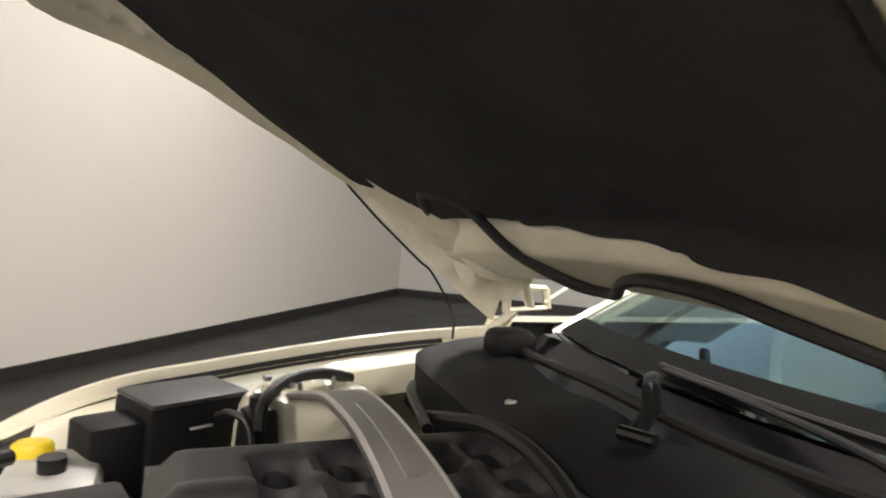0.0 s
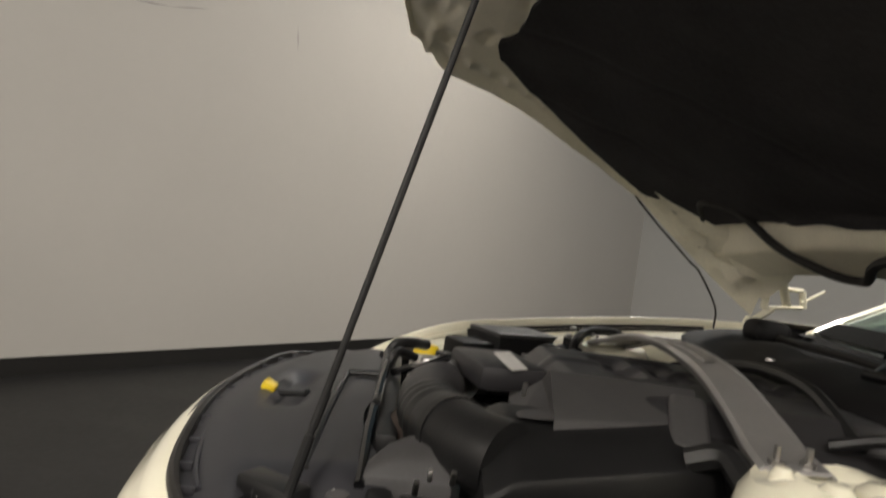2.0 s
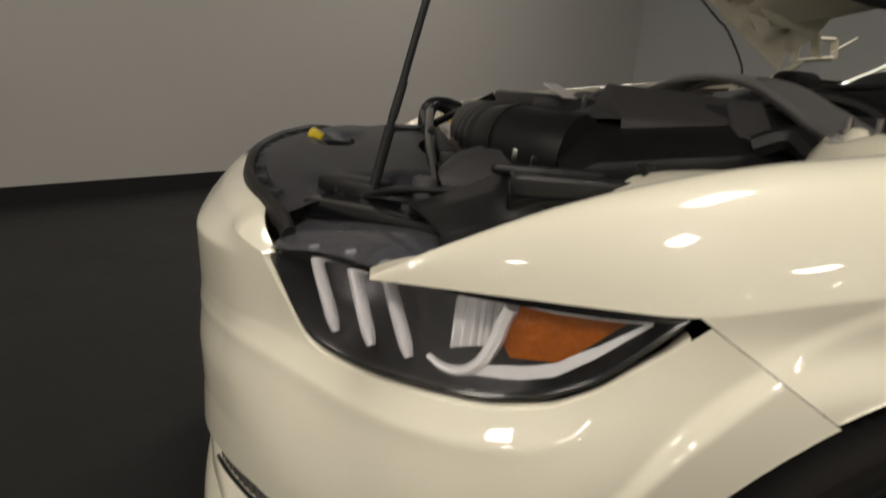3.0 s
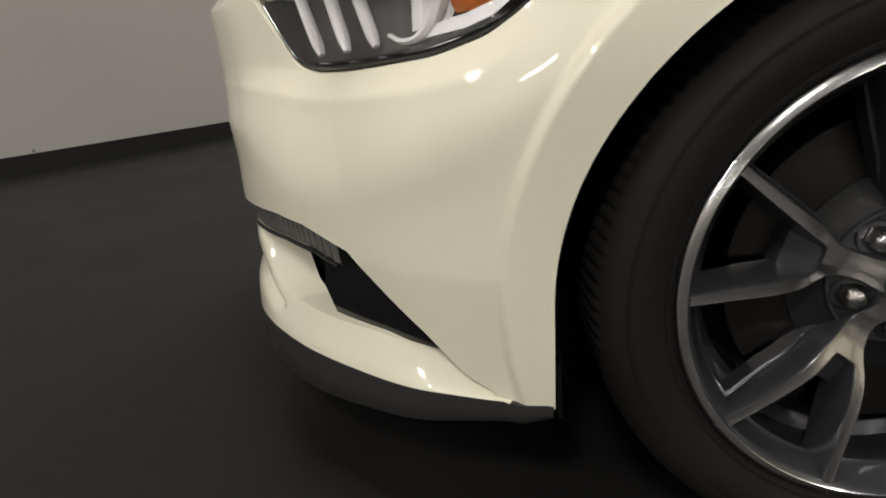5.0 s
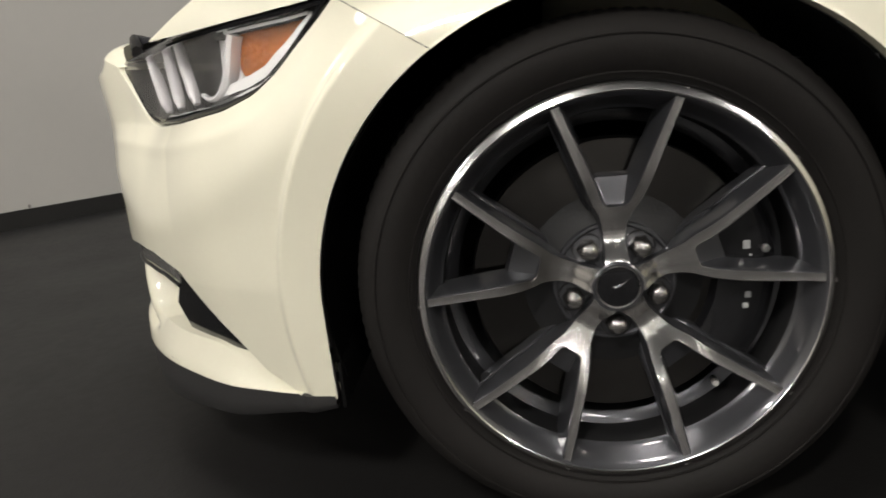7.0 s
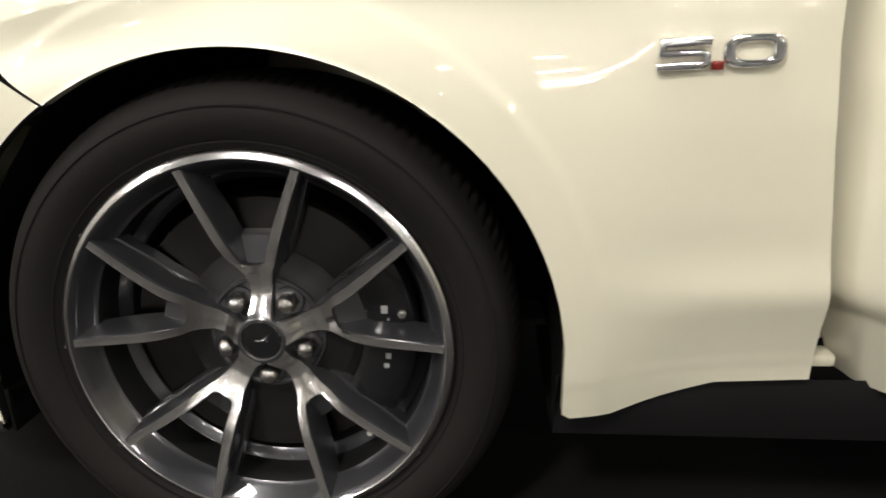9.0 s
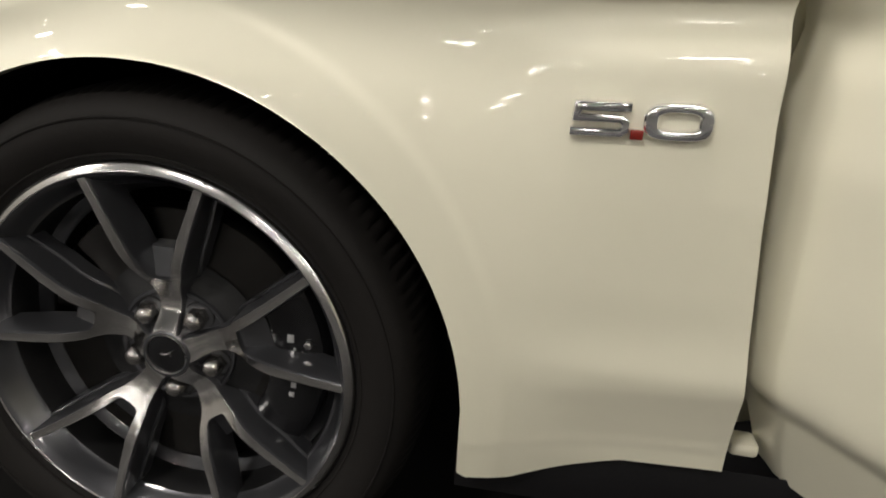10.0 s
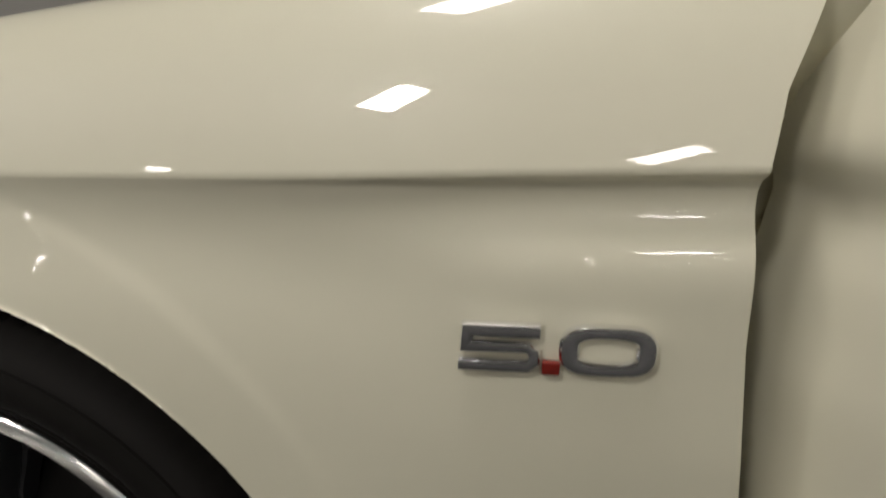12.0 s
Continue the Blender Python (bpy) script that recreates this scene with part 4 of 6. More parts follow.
    part("centre_cap", bm, [GLOSS_BLACK, STEEL, LAMP_GREY], rim, "gloss black wheel cap with a small silver emblem")
    bm = bmesh.new()
    v = Vector((0.645, 0, -0.764))
    tube(bm, [v * 0.218 + Vector((0, Y0 - 0.812, 0)), v * 0.212 + Vector((0, Y0 - 0.832, 0)), v * 0.206 + Vector((0, Y0 - 0.850, 0))], [0.0048, 0.0042, 0.0036], 10)
    valve = part("valve_stem", bm, BLACK, rim, "black rubber tyre valve")
    bm = bmesh.new()
    tube(bm, [v * 0.206 + Vector((0, Y0 - 0.849, 0)), v * 0.2035 + Vector((0, Y0 - 0.860, 0))], [0.0046, 0.0040], 10)
    part("valve_cap", bm, TANK, valve, "pale plastic valve cap")
    for a0, a1 in ((-28, -12), (-131, -112)):
        bm = bmesh.new()
        sheet(bm, [[(r * math.cos(a), Y0 + y, r * math.sin(a)) for r, y in ((0.2060, -0.776), (0.2025, -0.774), (0.2025, -0.756), (0.2060, -0.754))] for a in (radians(d) for d in np.linspace(a0, a1, 9))])
        part("balance_weight", bm, STEEL, rim, "dull stick-on balance weight")
    nut = None
    for k in range(5):
        a = radians(-90 + 72 * k)
        c = Vector((0.05715 * math.cos(a), 0, 0.05715 * math.sin(a)))
        if nut is None:
            bm = bmesh.new()
            # well ring and floor black, standing for the shade round the nut
            lathe(bm, [(0.0225, Y0 - 0.866), (0.0205, Y0 - 0.8735), (0.0190, Y0 - 0.8735), (0.0185, Y0 - 0.860)], n=28, mat=2)
            lathe(bm, [(0.0190, Y0 - 0.8655), (0.0001, Y0 - 0.8655)], n=28, mat=1)
            lathe(bm, [(0.0145, Y0 - 0.864), (0.0145, Y0 - 0.8825), (0.0132, Y0 - 0.8850)], n=6)
            lathe(bm, [(0.0130, Y0 - 0.8845), (0.0124, Y0 - 0.8895), (0.0098, Y0 - 0.8950), (0.0050, Y0 - 0.8978), (0.0002, Y0 - 0.8985)], n=24)
            nut = part("wheel_nut", bm, [NUT, GLOSS_BLACK, BLACK], rim, "bright steel wheel nut in a well blackened as shade")
            nut.location = c + Vector((0, 0.013, 0))
        else:
            o = nut.copy()
            scene.collection.objects.link(o)
            o.location = c + Vector((0, 0.013, 0))
    return rim


wheel = make_wheel()
wheel.parent = car
wheel.location = (0, -0.897, WHEEL_Z)


def copy_part(ob, m):
    made = copy_thing(ob, m)
    made.parent = car
    return made


copy_part(wheel, pose(0, 0.897, WHEEL_Z, 0, 0, 180))


def brake(side):
    bm = bmesh.new()
    y = -0.845
    lathe(bm, [(0.105, y), (0.185, y), (0.187, y + 0.004), (0.187, y + 0.026), (0.105, y + 0.028)], n=80)
    lathe(bm, [(0.0, y - 0.012), (0.08, y - 0.012), (0.09, y - 0.006), (0.118, y - 0.002)], n=60, mat=1)
    d = part("brake_disc", bm, [DISC, BLACK], car)
    d.location = (0, 0, WHEEL_Z)
    bm = bmesh.new()
    rows = []
    for a in np.linspace(radians(-34), radians(38), 26):
        c, s = math.cos(a), math.sin(a)
        rows.append([(r * c, yy, r * s) for r, yy in ((0.128, -0.842), (0.132, -0.862), (0.150, -0.872), (0.185, -0.872), (0.203, -0.862), (0.206, -0.835), (0.20, -0.80))])
    sheet(bm, rows)
    cal = part("brake_caliper", bm, GLOSS_BLACK, car, "black brake caliper with white lettering bars")
    cal.location = (0, 0, WHEEL_Z)
    for a, r, w, h in ((14, 0.168, 0.014, 0.011), (9, 0.170, 0.004, 0.004), (-9, 0.168, 0.010, 0.009), (-14, 0.168, 0.009, 0.009)):
        a = radians(a)
        bm = bmesh.new()
        block(bm, (r * math.cos(a), -0.8733, r * math.sin(a)), (h * 0.8, 0.0016, w * 0.8), 0.0007, seg=3)
        part("print_bar", bm, WHITE_PR, cal, "white print bar")
    bm = bmesh.new()
    lathe(bm, [(0.0058, -0.870), (0.0056, -0.8755), (0.0040, -0.8765), (0.0001, -0.8765)], n=6, centre=(0, 0, 0))
    bolt = part("caliper_bolt", bm, STEEL, cal, "steel caliper bolt")
    bolt.location = (0.186, 0, 0.034)
    if side > 0:
        for o in (d, cal):
            o.rotation_euler = (0, 0, math.pi)


brake(-1)
brake(1)


def arch_liner(side):
    bm = bmesh.new()
    rows = []
    for a in np.linspace(radians(-12), radians(196), 48):
        rows.append([(0.004 + r * 1.025 * math.cos(a), side * y, max(0.16, WHEEL_Z + r * math.sin(a))) for r, y in ((0.3745, 0.886 + 0.032 * ease((radians(140) - a) / 0.3)), (0.378, 0.880), (0.392, 0.70), (0.385, 0.55), (0.20, 0.54), (0.02, 0.54))])
    sheet(bm, rows)
    liner = part("arch_liner", bm, LINER, car, "black felt wheel arch liner")
    bm = bmesh.new()
    block(bm, (-0.376, side * 0.718, 0.219), (0.006, 0.336, 0.068), 0.002)
    part("splash_flap", bm, LINER, liner)


for s in (-1, 1):
    arch_liner(s)

# sill and dark underbody
for side in (-1, 1):
    bm = bmesh.new()
    sheet(bm, [[(x, side * y, z) for x in np.linspace(0.385, 2.3, 8)] for y, z in ((0.90, 0.30), (0.905, 0.262), (0.885, 0.205), (0.80, 0.19), (0.5, 0.19))])
    part("sill", bm, GREY_PL, car, "matt black sill under the door")
bm = bmesh.new()
sheet(bm, [[(x, y, 0.20) for y in np.linspace(-0.5, 0.5, 4)] for x in (-0.70, 0.4, 3.3)])
part("underbody", bm, BLACK, car)

# ---------------------------------------------------------------- bonnet, propped open
HX = [-0.70, -0.60, -0.43, -0.30, -0.23, -0.16, -0.08, 0, 0.06, 0.12, 0.20, 0.30, 0.44, 0.588, 0.72]
HZ = [1.12, 1.17, 1.262, 1.33, 1.367, 1.405, 1.452, 1.49, 1.522, 1.556, 1.592, 1.63, 1.668, 1.733, 1.79]


def hood_z(x, y):
    return interp(-x, HX, HZ) + 0.052 * (1 - (y / 0.79) ** 2)


def hood_half(x):
    return interp(-x, [-0.67, -0.60, -0.25, 0.20, 0.433, 0.58, 0.615, 0.64], [0.755, 0.780, 0.790, 0.785, 0.785, 0.650, 0.38, 0.0])


def hood_at(x, y, off=0.0):
    """Inner skin of the open bonnet; off lifts along its normal."""
    return Vector((x + off * 0.447, y, hood_z(x, y) + off * 0.894))


POCKETS = [(-0.497, -0.18, 0.028, 0.060, 0.5), (-0.503, 0.40, 0.032, 0.085, 0.3), (-0.366, 0.43, 0.022, 0.050, 0.4), (-0.325, -0.05, 0.016, 0.055, 0.25), (-0.322, 0.12, 0.016, 0.050, -0.2), (-0.455, -0.07, 0.015, 0.050, 0.3), (-0.418, 0.03, 0.007, 0.270, 0.03), (-0.470, 0.56, 0.028, 0.050, 0.6), (-0.545, 0.25, 0.016, 0.070, 0.0), (-0.430, -0.50, 0.026, 0.060, 0.3)]


def rib(x, y):
    """Pressed relief of the inner panel outside the felt; lower is towards the engine."""
    q = abs(y) + 0.012 * ease((x - 0.2) / 0.1)
    h = 0.011 * (abs(math.sin(x * 50 + 0.6)) - 0.6) * math.exp(-(((q - 0.676) / 0.030) ** 4)) * ease((0.30 - x) / 0.06)
    h += 0.007 * math.exp(-(((q - 0.713) / 0.010) ** 2)) * (0.75 + 0.25 * math.sin(x * 100 + 1.2))
    h -= 0.008 * math.exp(-(((q - 0.748) / 0.020) ** 2))
    h += 0.004 * math.sin(x * 31) * math.exp(-(((q - 0.69) / 0.03) ** 2)) * ease((x - 0.22) / 0.1)
    for cx, cy, w, l, t in POCKETS:
        c, s = math.cos(t), math.sin(t)
        u, v = ((x - cx) * c + (y - cy) * s) / w, (-(x - cx) * s + (y - cy) * c) / l
        if abs(u) < 1.3 and abs(v) < 1.3:
            h += min(0.018, 0.9 * w) * math.exp(-(u ** 6)) * math.exp(-(v ** 6))
    if x < -0.36:
        h -= 0.010 * math.exp(-(((x + 0.455 + 0.10 * abs(y)) / 0.016) ** 2))
    edge = hood_half(x) - abs(y)
    h -= 0.016 * (1 - ease((edge - 0.012) / 0.028))
    h -= 0.060 * ease((x - 0.44) / 0.07) * (1 - 0.8 * ease((x - 0.60) / 0.05))
    return h


def bonnet():
    xs = list(np.linspace(0.66, 0.10, 76)) + list(np.linspace(0.093, -0.58, 96)) + list(np.linspace(-0.588, -0.639, 12))
    bm = bmesh.new()
    rows = []
    for x in xs:
        w = max(hood_half(x), 0.002)
        rows.append([hood_at(x, w * t, rib(x, w * t)) for t in np.linspace(-1, 1, 97)])
    sheet(bm, rows)
    inner = part("bonnet", bm, PAINT_IN, car, "cream bonnet raised on its rod with a bare painted underside")
    # outer skin with rolled edge
    bm = bmesh.new()
    rows = []
    for x in xs:
        w = max(hood_half(x), 0.002)
        row = []
        for t in np.linspace(-1, 1, 81):
            e = ease((1 - abs(t)) / 0.06)
            ex = min(ease((0.66 - x) / 0.05), ease((x + 0.639) / 0.05))
            row.append(hood_at(x, w * t * 1.010, -0.010 + 0.052 * min(e, ex) + 0.004))
        rows.append(row)
    sheet(bm, rows)
    part("outer_skin", bm, PAINT, inner, "glossy cream outer skin")
    # felt
    FY = [-0.664, -0.645, -0.629, -0.597, -0.496, -0.45, -0.39, -0.153, 0.035, 0.311, 0.401, 0.50, 0.60, 0.665, 0.715, 0.735]
    F_FRONT = [-0.011, -0.213, -0.258, -0.307, -0.358, -0.348, -0.305, -0.295, -0.292, -0.294, -0.333, -0.31, -0.20, -0.08, 0.10, 0.23]
    RY = [-0.664, -0.652, -0.640, -0.632, -0.46, -0.36, -0.23, -0.06, 0.21, 0.42, 0.65, 0.70, 0.735]
    F_REAR = [0.090, 0.110, 0.160, 0.500, 0.490, 0.482, 0.476, 0.466, 0.455, 0.435, 0.422, 0.36, 0.23]
    bm = bmesh.new()
    rows = []
    for y in np.linspace(-0.664, 0.735, 120):
        f, r = interp(y, FY, F_FRONT), interp(y, RY, F_REAR)
        f += 0.005 * math.sin(y * 29) * math.sin(y * 11 + 1) * ease((0.45 - abs(y)) / 0.1)
        r += 0.0025 * math.sin(y * 27 + 2)
        row = []
        for s in np.linspace(0, 1, 90):
            x = f + (r - f) * s
            step = -0.060 * ease((x - 0.44) / 0.07)
            yy = y + (0.008 * (0.6 - abs(math.sin(x * 50 + 0.6))) * ease((0.3 - x) / 0.1) if y < -0.648 else 0.0)
            dent = 0.004 * math.sin(x * 21) * math.sin(y * 17) + 0.005 * math.exp(-(((math.sin(3.1 * x + 5.3 * y) - 0.4) / 0.06) ** 2))
            row.append(hood_at(x, yy, step - 0.017 + dent))
        rows.append([hood_at(f - 0.004, y, 0.0)] + row + [hood_at(r + 0.003, y, -0.060 * ease((r - 0.44) / 0.07) - 0.002)])
    rows = [[p - Vector((0, 0.004, -0.013)) for p in rows[0]]] + rows + [[p + Vector((0, 0.004, 0.013)) for p in rows[-1]]]
    sheet(bm, rows)
    part("felt_liner", bm, FELT, inner, "black felt sound liner")
    # small bright sticker of slanted bars on the felt
    bm = bmesh.new()
    for j in range(2):
        for k in range(8):
            q = []
            for du, dv in ((0.0, 0.0), (0.62, 0.0), (0.62 + 0.5, 1.0), (0.5, 1.0)):
                u, v = (k + du) / 8, (j + 0.8 * dv) / 2
                q.append(hood_at(-0.214 + 0.026 * u - 0.012 * v, -0.505 - 0.075 * u - 0.022 * v, -0.0255))
            bm.faces.new([bm.verts.new(v) for v in q])
    part("sticker", bm, WHITE_PR, inner, "small silver sticker of slanted bars", smooth=False)
    # rubber seal along the rear
    pts = [(0.395, 0.600), (0.345, 0.530), (0.345, 0.470), (0.40, 0.400), (0.49, 0.300), (0.575, 0.200), (0.612, 0.130), (0.590, 0.070), (0.545, 0.000), (0.515, -0.100), (0.520, -0.230), (0.56, -0.33), (0.61, -0.45), (0.62, -0.60), (0.56, -0.70)]
    bm = bmesh.new()
    tube(bm, smooth_path([hood_at(x, y, rib(x, y) - 0.013) for x, y in pts], 7), 0.0115, 8)
    part("bonnet_seal", bm, SEAL, inner, "black rubber seal strip")
    # hinge-side gussets and folded lower corner
    for side in (-1, 1):
        bm = bmesh.new()
        rows = []
        for x in np.linspace(0.215, 0.64, 26):
            k = (x - 0.215) / 0.425
            deep = interp(k, [0, 0.04, 0.3, 0.6, 1.0], [0.0, 0.012, 0.050, 0.088, 0.145])
            rows.append([hood_at(x + 0.045 * h * k * k, side * (0.786 - d - 0.02 * k - 0.085 * k * k), -h * deep - e) for d, h, e in ((-0.004, 0.0, -0.004), (-0.002, 0.5, 0.0), (0.004, 1.0, 0.0), (0.012, 1.0, 0.002), (0.030, 0.72 + 0.16 * math.sin(55 * x), 0.0), (0.060, 0.72 + 0.20 * math.sin(47 * x + 1), 0.0), (0.085, 0.50 + 0.16 * math.sin(70 * x), 0.0), (0.12, 0.55 + 0.10 * math.sin(38 * x), 0.004), (0.175, 0.30, 0.0), (0.20, 0.0, -0.004))])
        sheet(bm, rows)
        part("hinge_gusset", bm, GUSSET, inner)
        bm = bmesh.new()
        line = [hood_at(x, side * (0.790 - 0.03 * k), -interp(k, [0, 0.04, 0.3, 0.6, 1.0], [0.0, 0.012, 0.050, 0.085, 0.125]) - 0.003) for x, k in ((0.215 + 0.425 * k, k) for k in np.linspace(0, 0.72, 10))]
        tube(bm, smooth_path(line + [(0.535, side * 0.745, 1.02), (0.535, side * 0.735, 0.95)], 3), 0.0036, 6)
        part("washer_hose", bm, SEAL, inner)
        for a, b, w in (((0.61, 0.66, 0.985), (0.67, 0.645, 1.045), 0.034), ((0.645, 0.645, 1.040), (0.640, 0.635, 1.112), 0.024), ((0.640, 0.635, 1.112), (0.735, 0.600, 1.112), 0.022), ((0.735, 0.600, 1.112), (0.745, 0.600, 1.060), 0.020), ((0.650, 0.640, 1.045), (0.745, 0.605, 1.060), 0.020), ((0.700, 0.615, 1.060), (0.655, 0.590, 1.150), 0.018), ((0.735, 0.600, 1.075), (0.790, 0.575, 1.120), 0.014)):
            a, b = Vector((a[0], side * a[1], a[2])), Vector((b[0], side * b[1], b[2]))
            bm = bmesh.new()
            tube(bm, [a, a.lerp(b, 0.5), b], w * 0.9, 8, flat=0.4)
            part("hinge_arm", bm, PAINT, inner, "cream painted bonnet hinge arm")
    # pressed holes: flat dark patches stand for the shade inside
    for x, y, l, w, sp in ((0.235, -0.685, 0.020, 0.014, 0), (-0.514, -0.045, 0.022, 0.014, 0), (-0.522, 0.022, 0.022, 0.024, 0), (-0.45, -0.425, 0.009, 0.008, 0)):
        v = [hood_at(x + dx, y + dy, -0.033 if x < -0.3 else -0.013) for dx, dy in ((-l, -w * 0.2), (0, -w), (l, w * 0.2), (0, w))]
        bm = bmesh.new()
        bm.faces.new([bm.verts.new(p) for p in v])
        part("panel_hole", bm, GREY_PL, inner, smooth=False)
    # striker loop
    bm = bmesh.new()
    loop = [(-0.50, 0.05), (-0.525, 0.115), (-0.555, 0.12), (-0.575, 0.06), (-0.56, -0.01), (-0.535, -0.02)]
    tube(bm, smooth_path([hood_at(x, y, -0.026 - 0.03 * math.sin(math.pi * k / 5)) for k, (x, y) in enumerate(loop)], 6), 0.0052, 8)
    part("striker", bm, STEEL, inner, "bent steel bonnet striker")
    return inner


bonnet()

# prop rod from the slam panel up to the bonnet
bm = bmesh.new()
rod = [(-0.618, -0.526, 0.765), (-0.53, -0.483, 1.16), (-0.441, -0.440, 1.556), (-0.414, -0.420, 1.608), (-0.387, -0.402, 1.662), (-0.400, -0.428, 1.672), (-0.428, -0.410, 1.684), (-0.447, -0.410, 1.694), (-0.453, -0.438, 1.694), (-0.452, -0.462, 1.690), (-0.472, -0.476, 1.698)]
tube(bm, rod[:2] + smooth_path(rod[2:], 6), 0.0054, 10)
tube(bm, [(-0.619, -0.526, 0.755), (-0.602, -0.518, 0.835)], 0.0074, 10)
tube(bm, [(-0.600, -0.517, 0.845), (-0.588, -0.511, 0.895)], 0.0064, 10)
part("prop_rod", bm, BLACK, car, "thin black steel bonnet prop rod")

# ---------------------------------------------------------------- engine bay


def slam_panel():
    """Broad plastic cover between grille and radiator."""
    bm = bmesh.new()
    rows = []
    for y in np.linspace(-0.56, 0.62, 60):
        f = -0.872 + 0.125 * (abs(y) / 0.56) ** 2.2
        back = -0.515 + 0.03 * math.sin(y * 9)
        row = []
        for s in np.linspace(0, 1, 26):
            x = f + (back - f) * s
            z = 0.735 + 0.030 * ease(s * 3) + 0.012 * ease((s - 0.45) / 0.4) - 0.02 * (abs(y) / 0.56) ** 2
            z -= 0.024 * math.exp(-(((y - 0.01) / 0.14) ** 6) - (((x + 0.70) / 0.032) ** 6))
            z -= 0.05 * ease((-y - 0.42) / 0.1) * ease((s - 0.2) / 0.3)
            row.append((x, y, z))
        row.append((back + 0.01, y, 0.66))
        rows.append(row)
    sheet(bm, rows)
    p = part("slam_panel_cover", bm, SLAM_PL, car, "broad blue-grey plastic radiator cover")
    bm = bmesh.new()
    pts = [(plan(u, 0.69).x + 0.060 * interp(plan(u, 0.69).x, [-0.86, -0.78, -0.735], [1.0, 0.9, 0.35]), plan(u, 0.69).y - 0.016, top_edge(u) + 0.014) for u in np.linspace(u_at(-0.768), 1, 28)]
    line = [(x, -y, z) for x, y, z in pts] + [(x, y, z) for x, y, z in reversed(pts[:-1])]
    tube(bm, line, 0.0095, 8, flat=1.7)
    part("nose_seal", bm, SEAL, p, "black foam nose seal")
    bm = bmesh.new()
    tube(bm, [(x + 0.024 + 0.012 * abs(y), y * 0.985, z + 0.003) for x, y, z in line[8:-8]], 0.0045, 6)
    part("panel_rib", bm, SLAM_PL, p)
    for k in range(8, len(line) - 8, 4):
        bm = bmesh.new()
        block(bm, Vector(line[k]) + Vector((0.014 + 0.006 * abs(line[k][1]), 0, 0.002)), (0.020, 0.006, 0.014), 0.002)
        part("seal_clip", bm, SLAM_PL, p)
    bm = bmesh.new()
    tube(bm, smooth_path([(-0.612, -0.43, 0.752), (-0.612, -0.20, 0.774), (-0.604, 0.10, 0.780), (-0.594, 0.125, 0.782), (-0.53, 0.13, 0.786)], 6), 0.0075, 8)
    part("panel_strip", bm, BLACK, p, "black strip along the panel seam")
    bm = bmesh.new()
    lathe(bm, [(0.0001, -0.036), (0.014, -0.036), (0.0165, -0.032), (0.0175, 0.02)], n=20)
    for v in bm.verts:
        v.co = Vector((-0.553 + v.co.x, -0.560 + v.co.z, 0.742 - v.co.y))
    part("grommet", bm, GREY_TOP, p, "mid grey rubber stop")
    bm = bmesh.new()
    block(bm, (-0.748, -0.03, 0.768), (0.030, 0.040, 0.020), 0.006, Matrix.Rotation(0.5, 3, "Y"))
    part("release_lever", bm, YELLOW, p, "yellow plastic bonnet release lever")
    bm = bmesh.new()
    tube(bm, [(-0.735, -0.02, 0.752), (-0.66, 0.01, 0.752)], 0.006, 8)
    block(bm, (-0.675, 0.0, 0.756), (0.008, 0.02, 0.016), 0.002)
    part("release_cable", bm, BLACK, p)
    return p


slam_panel()


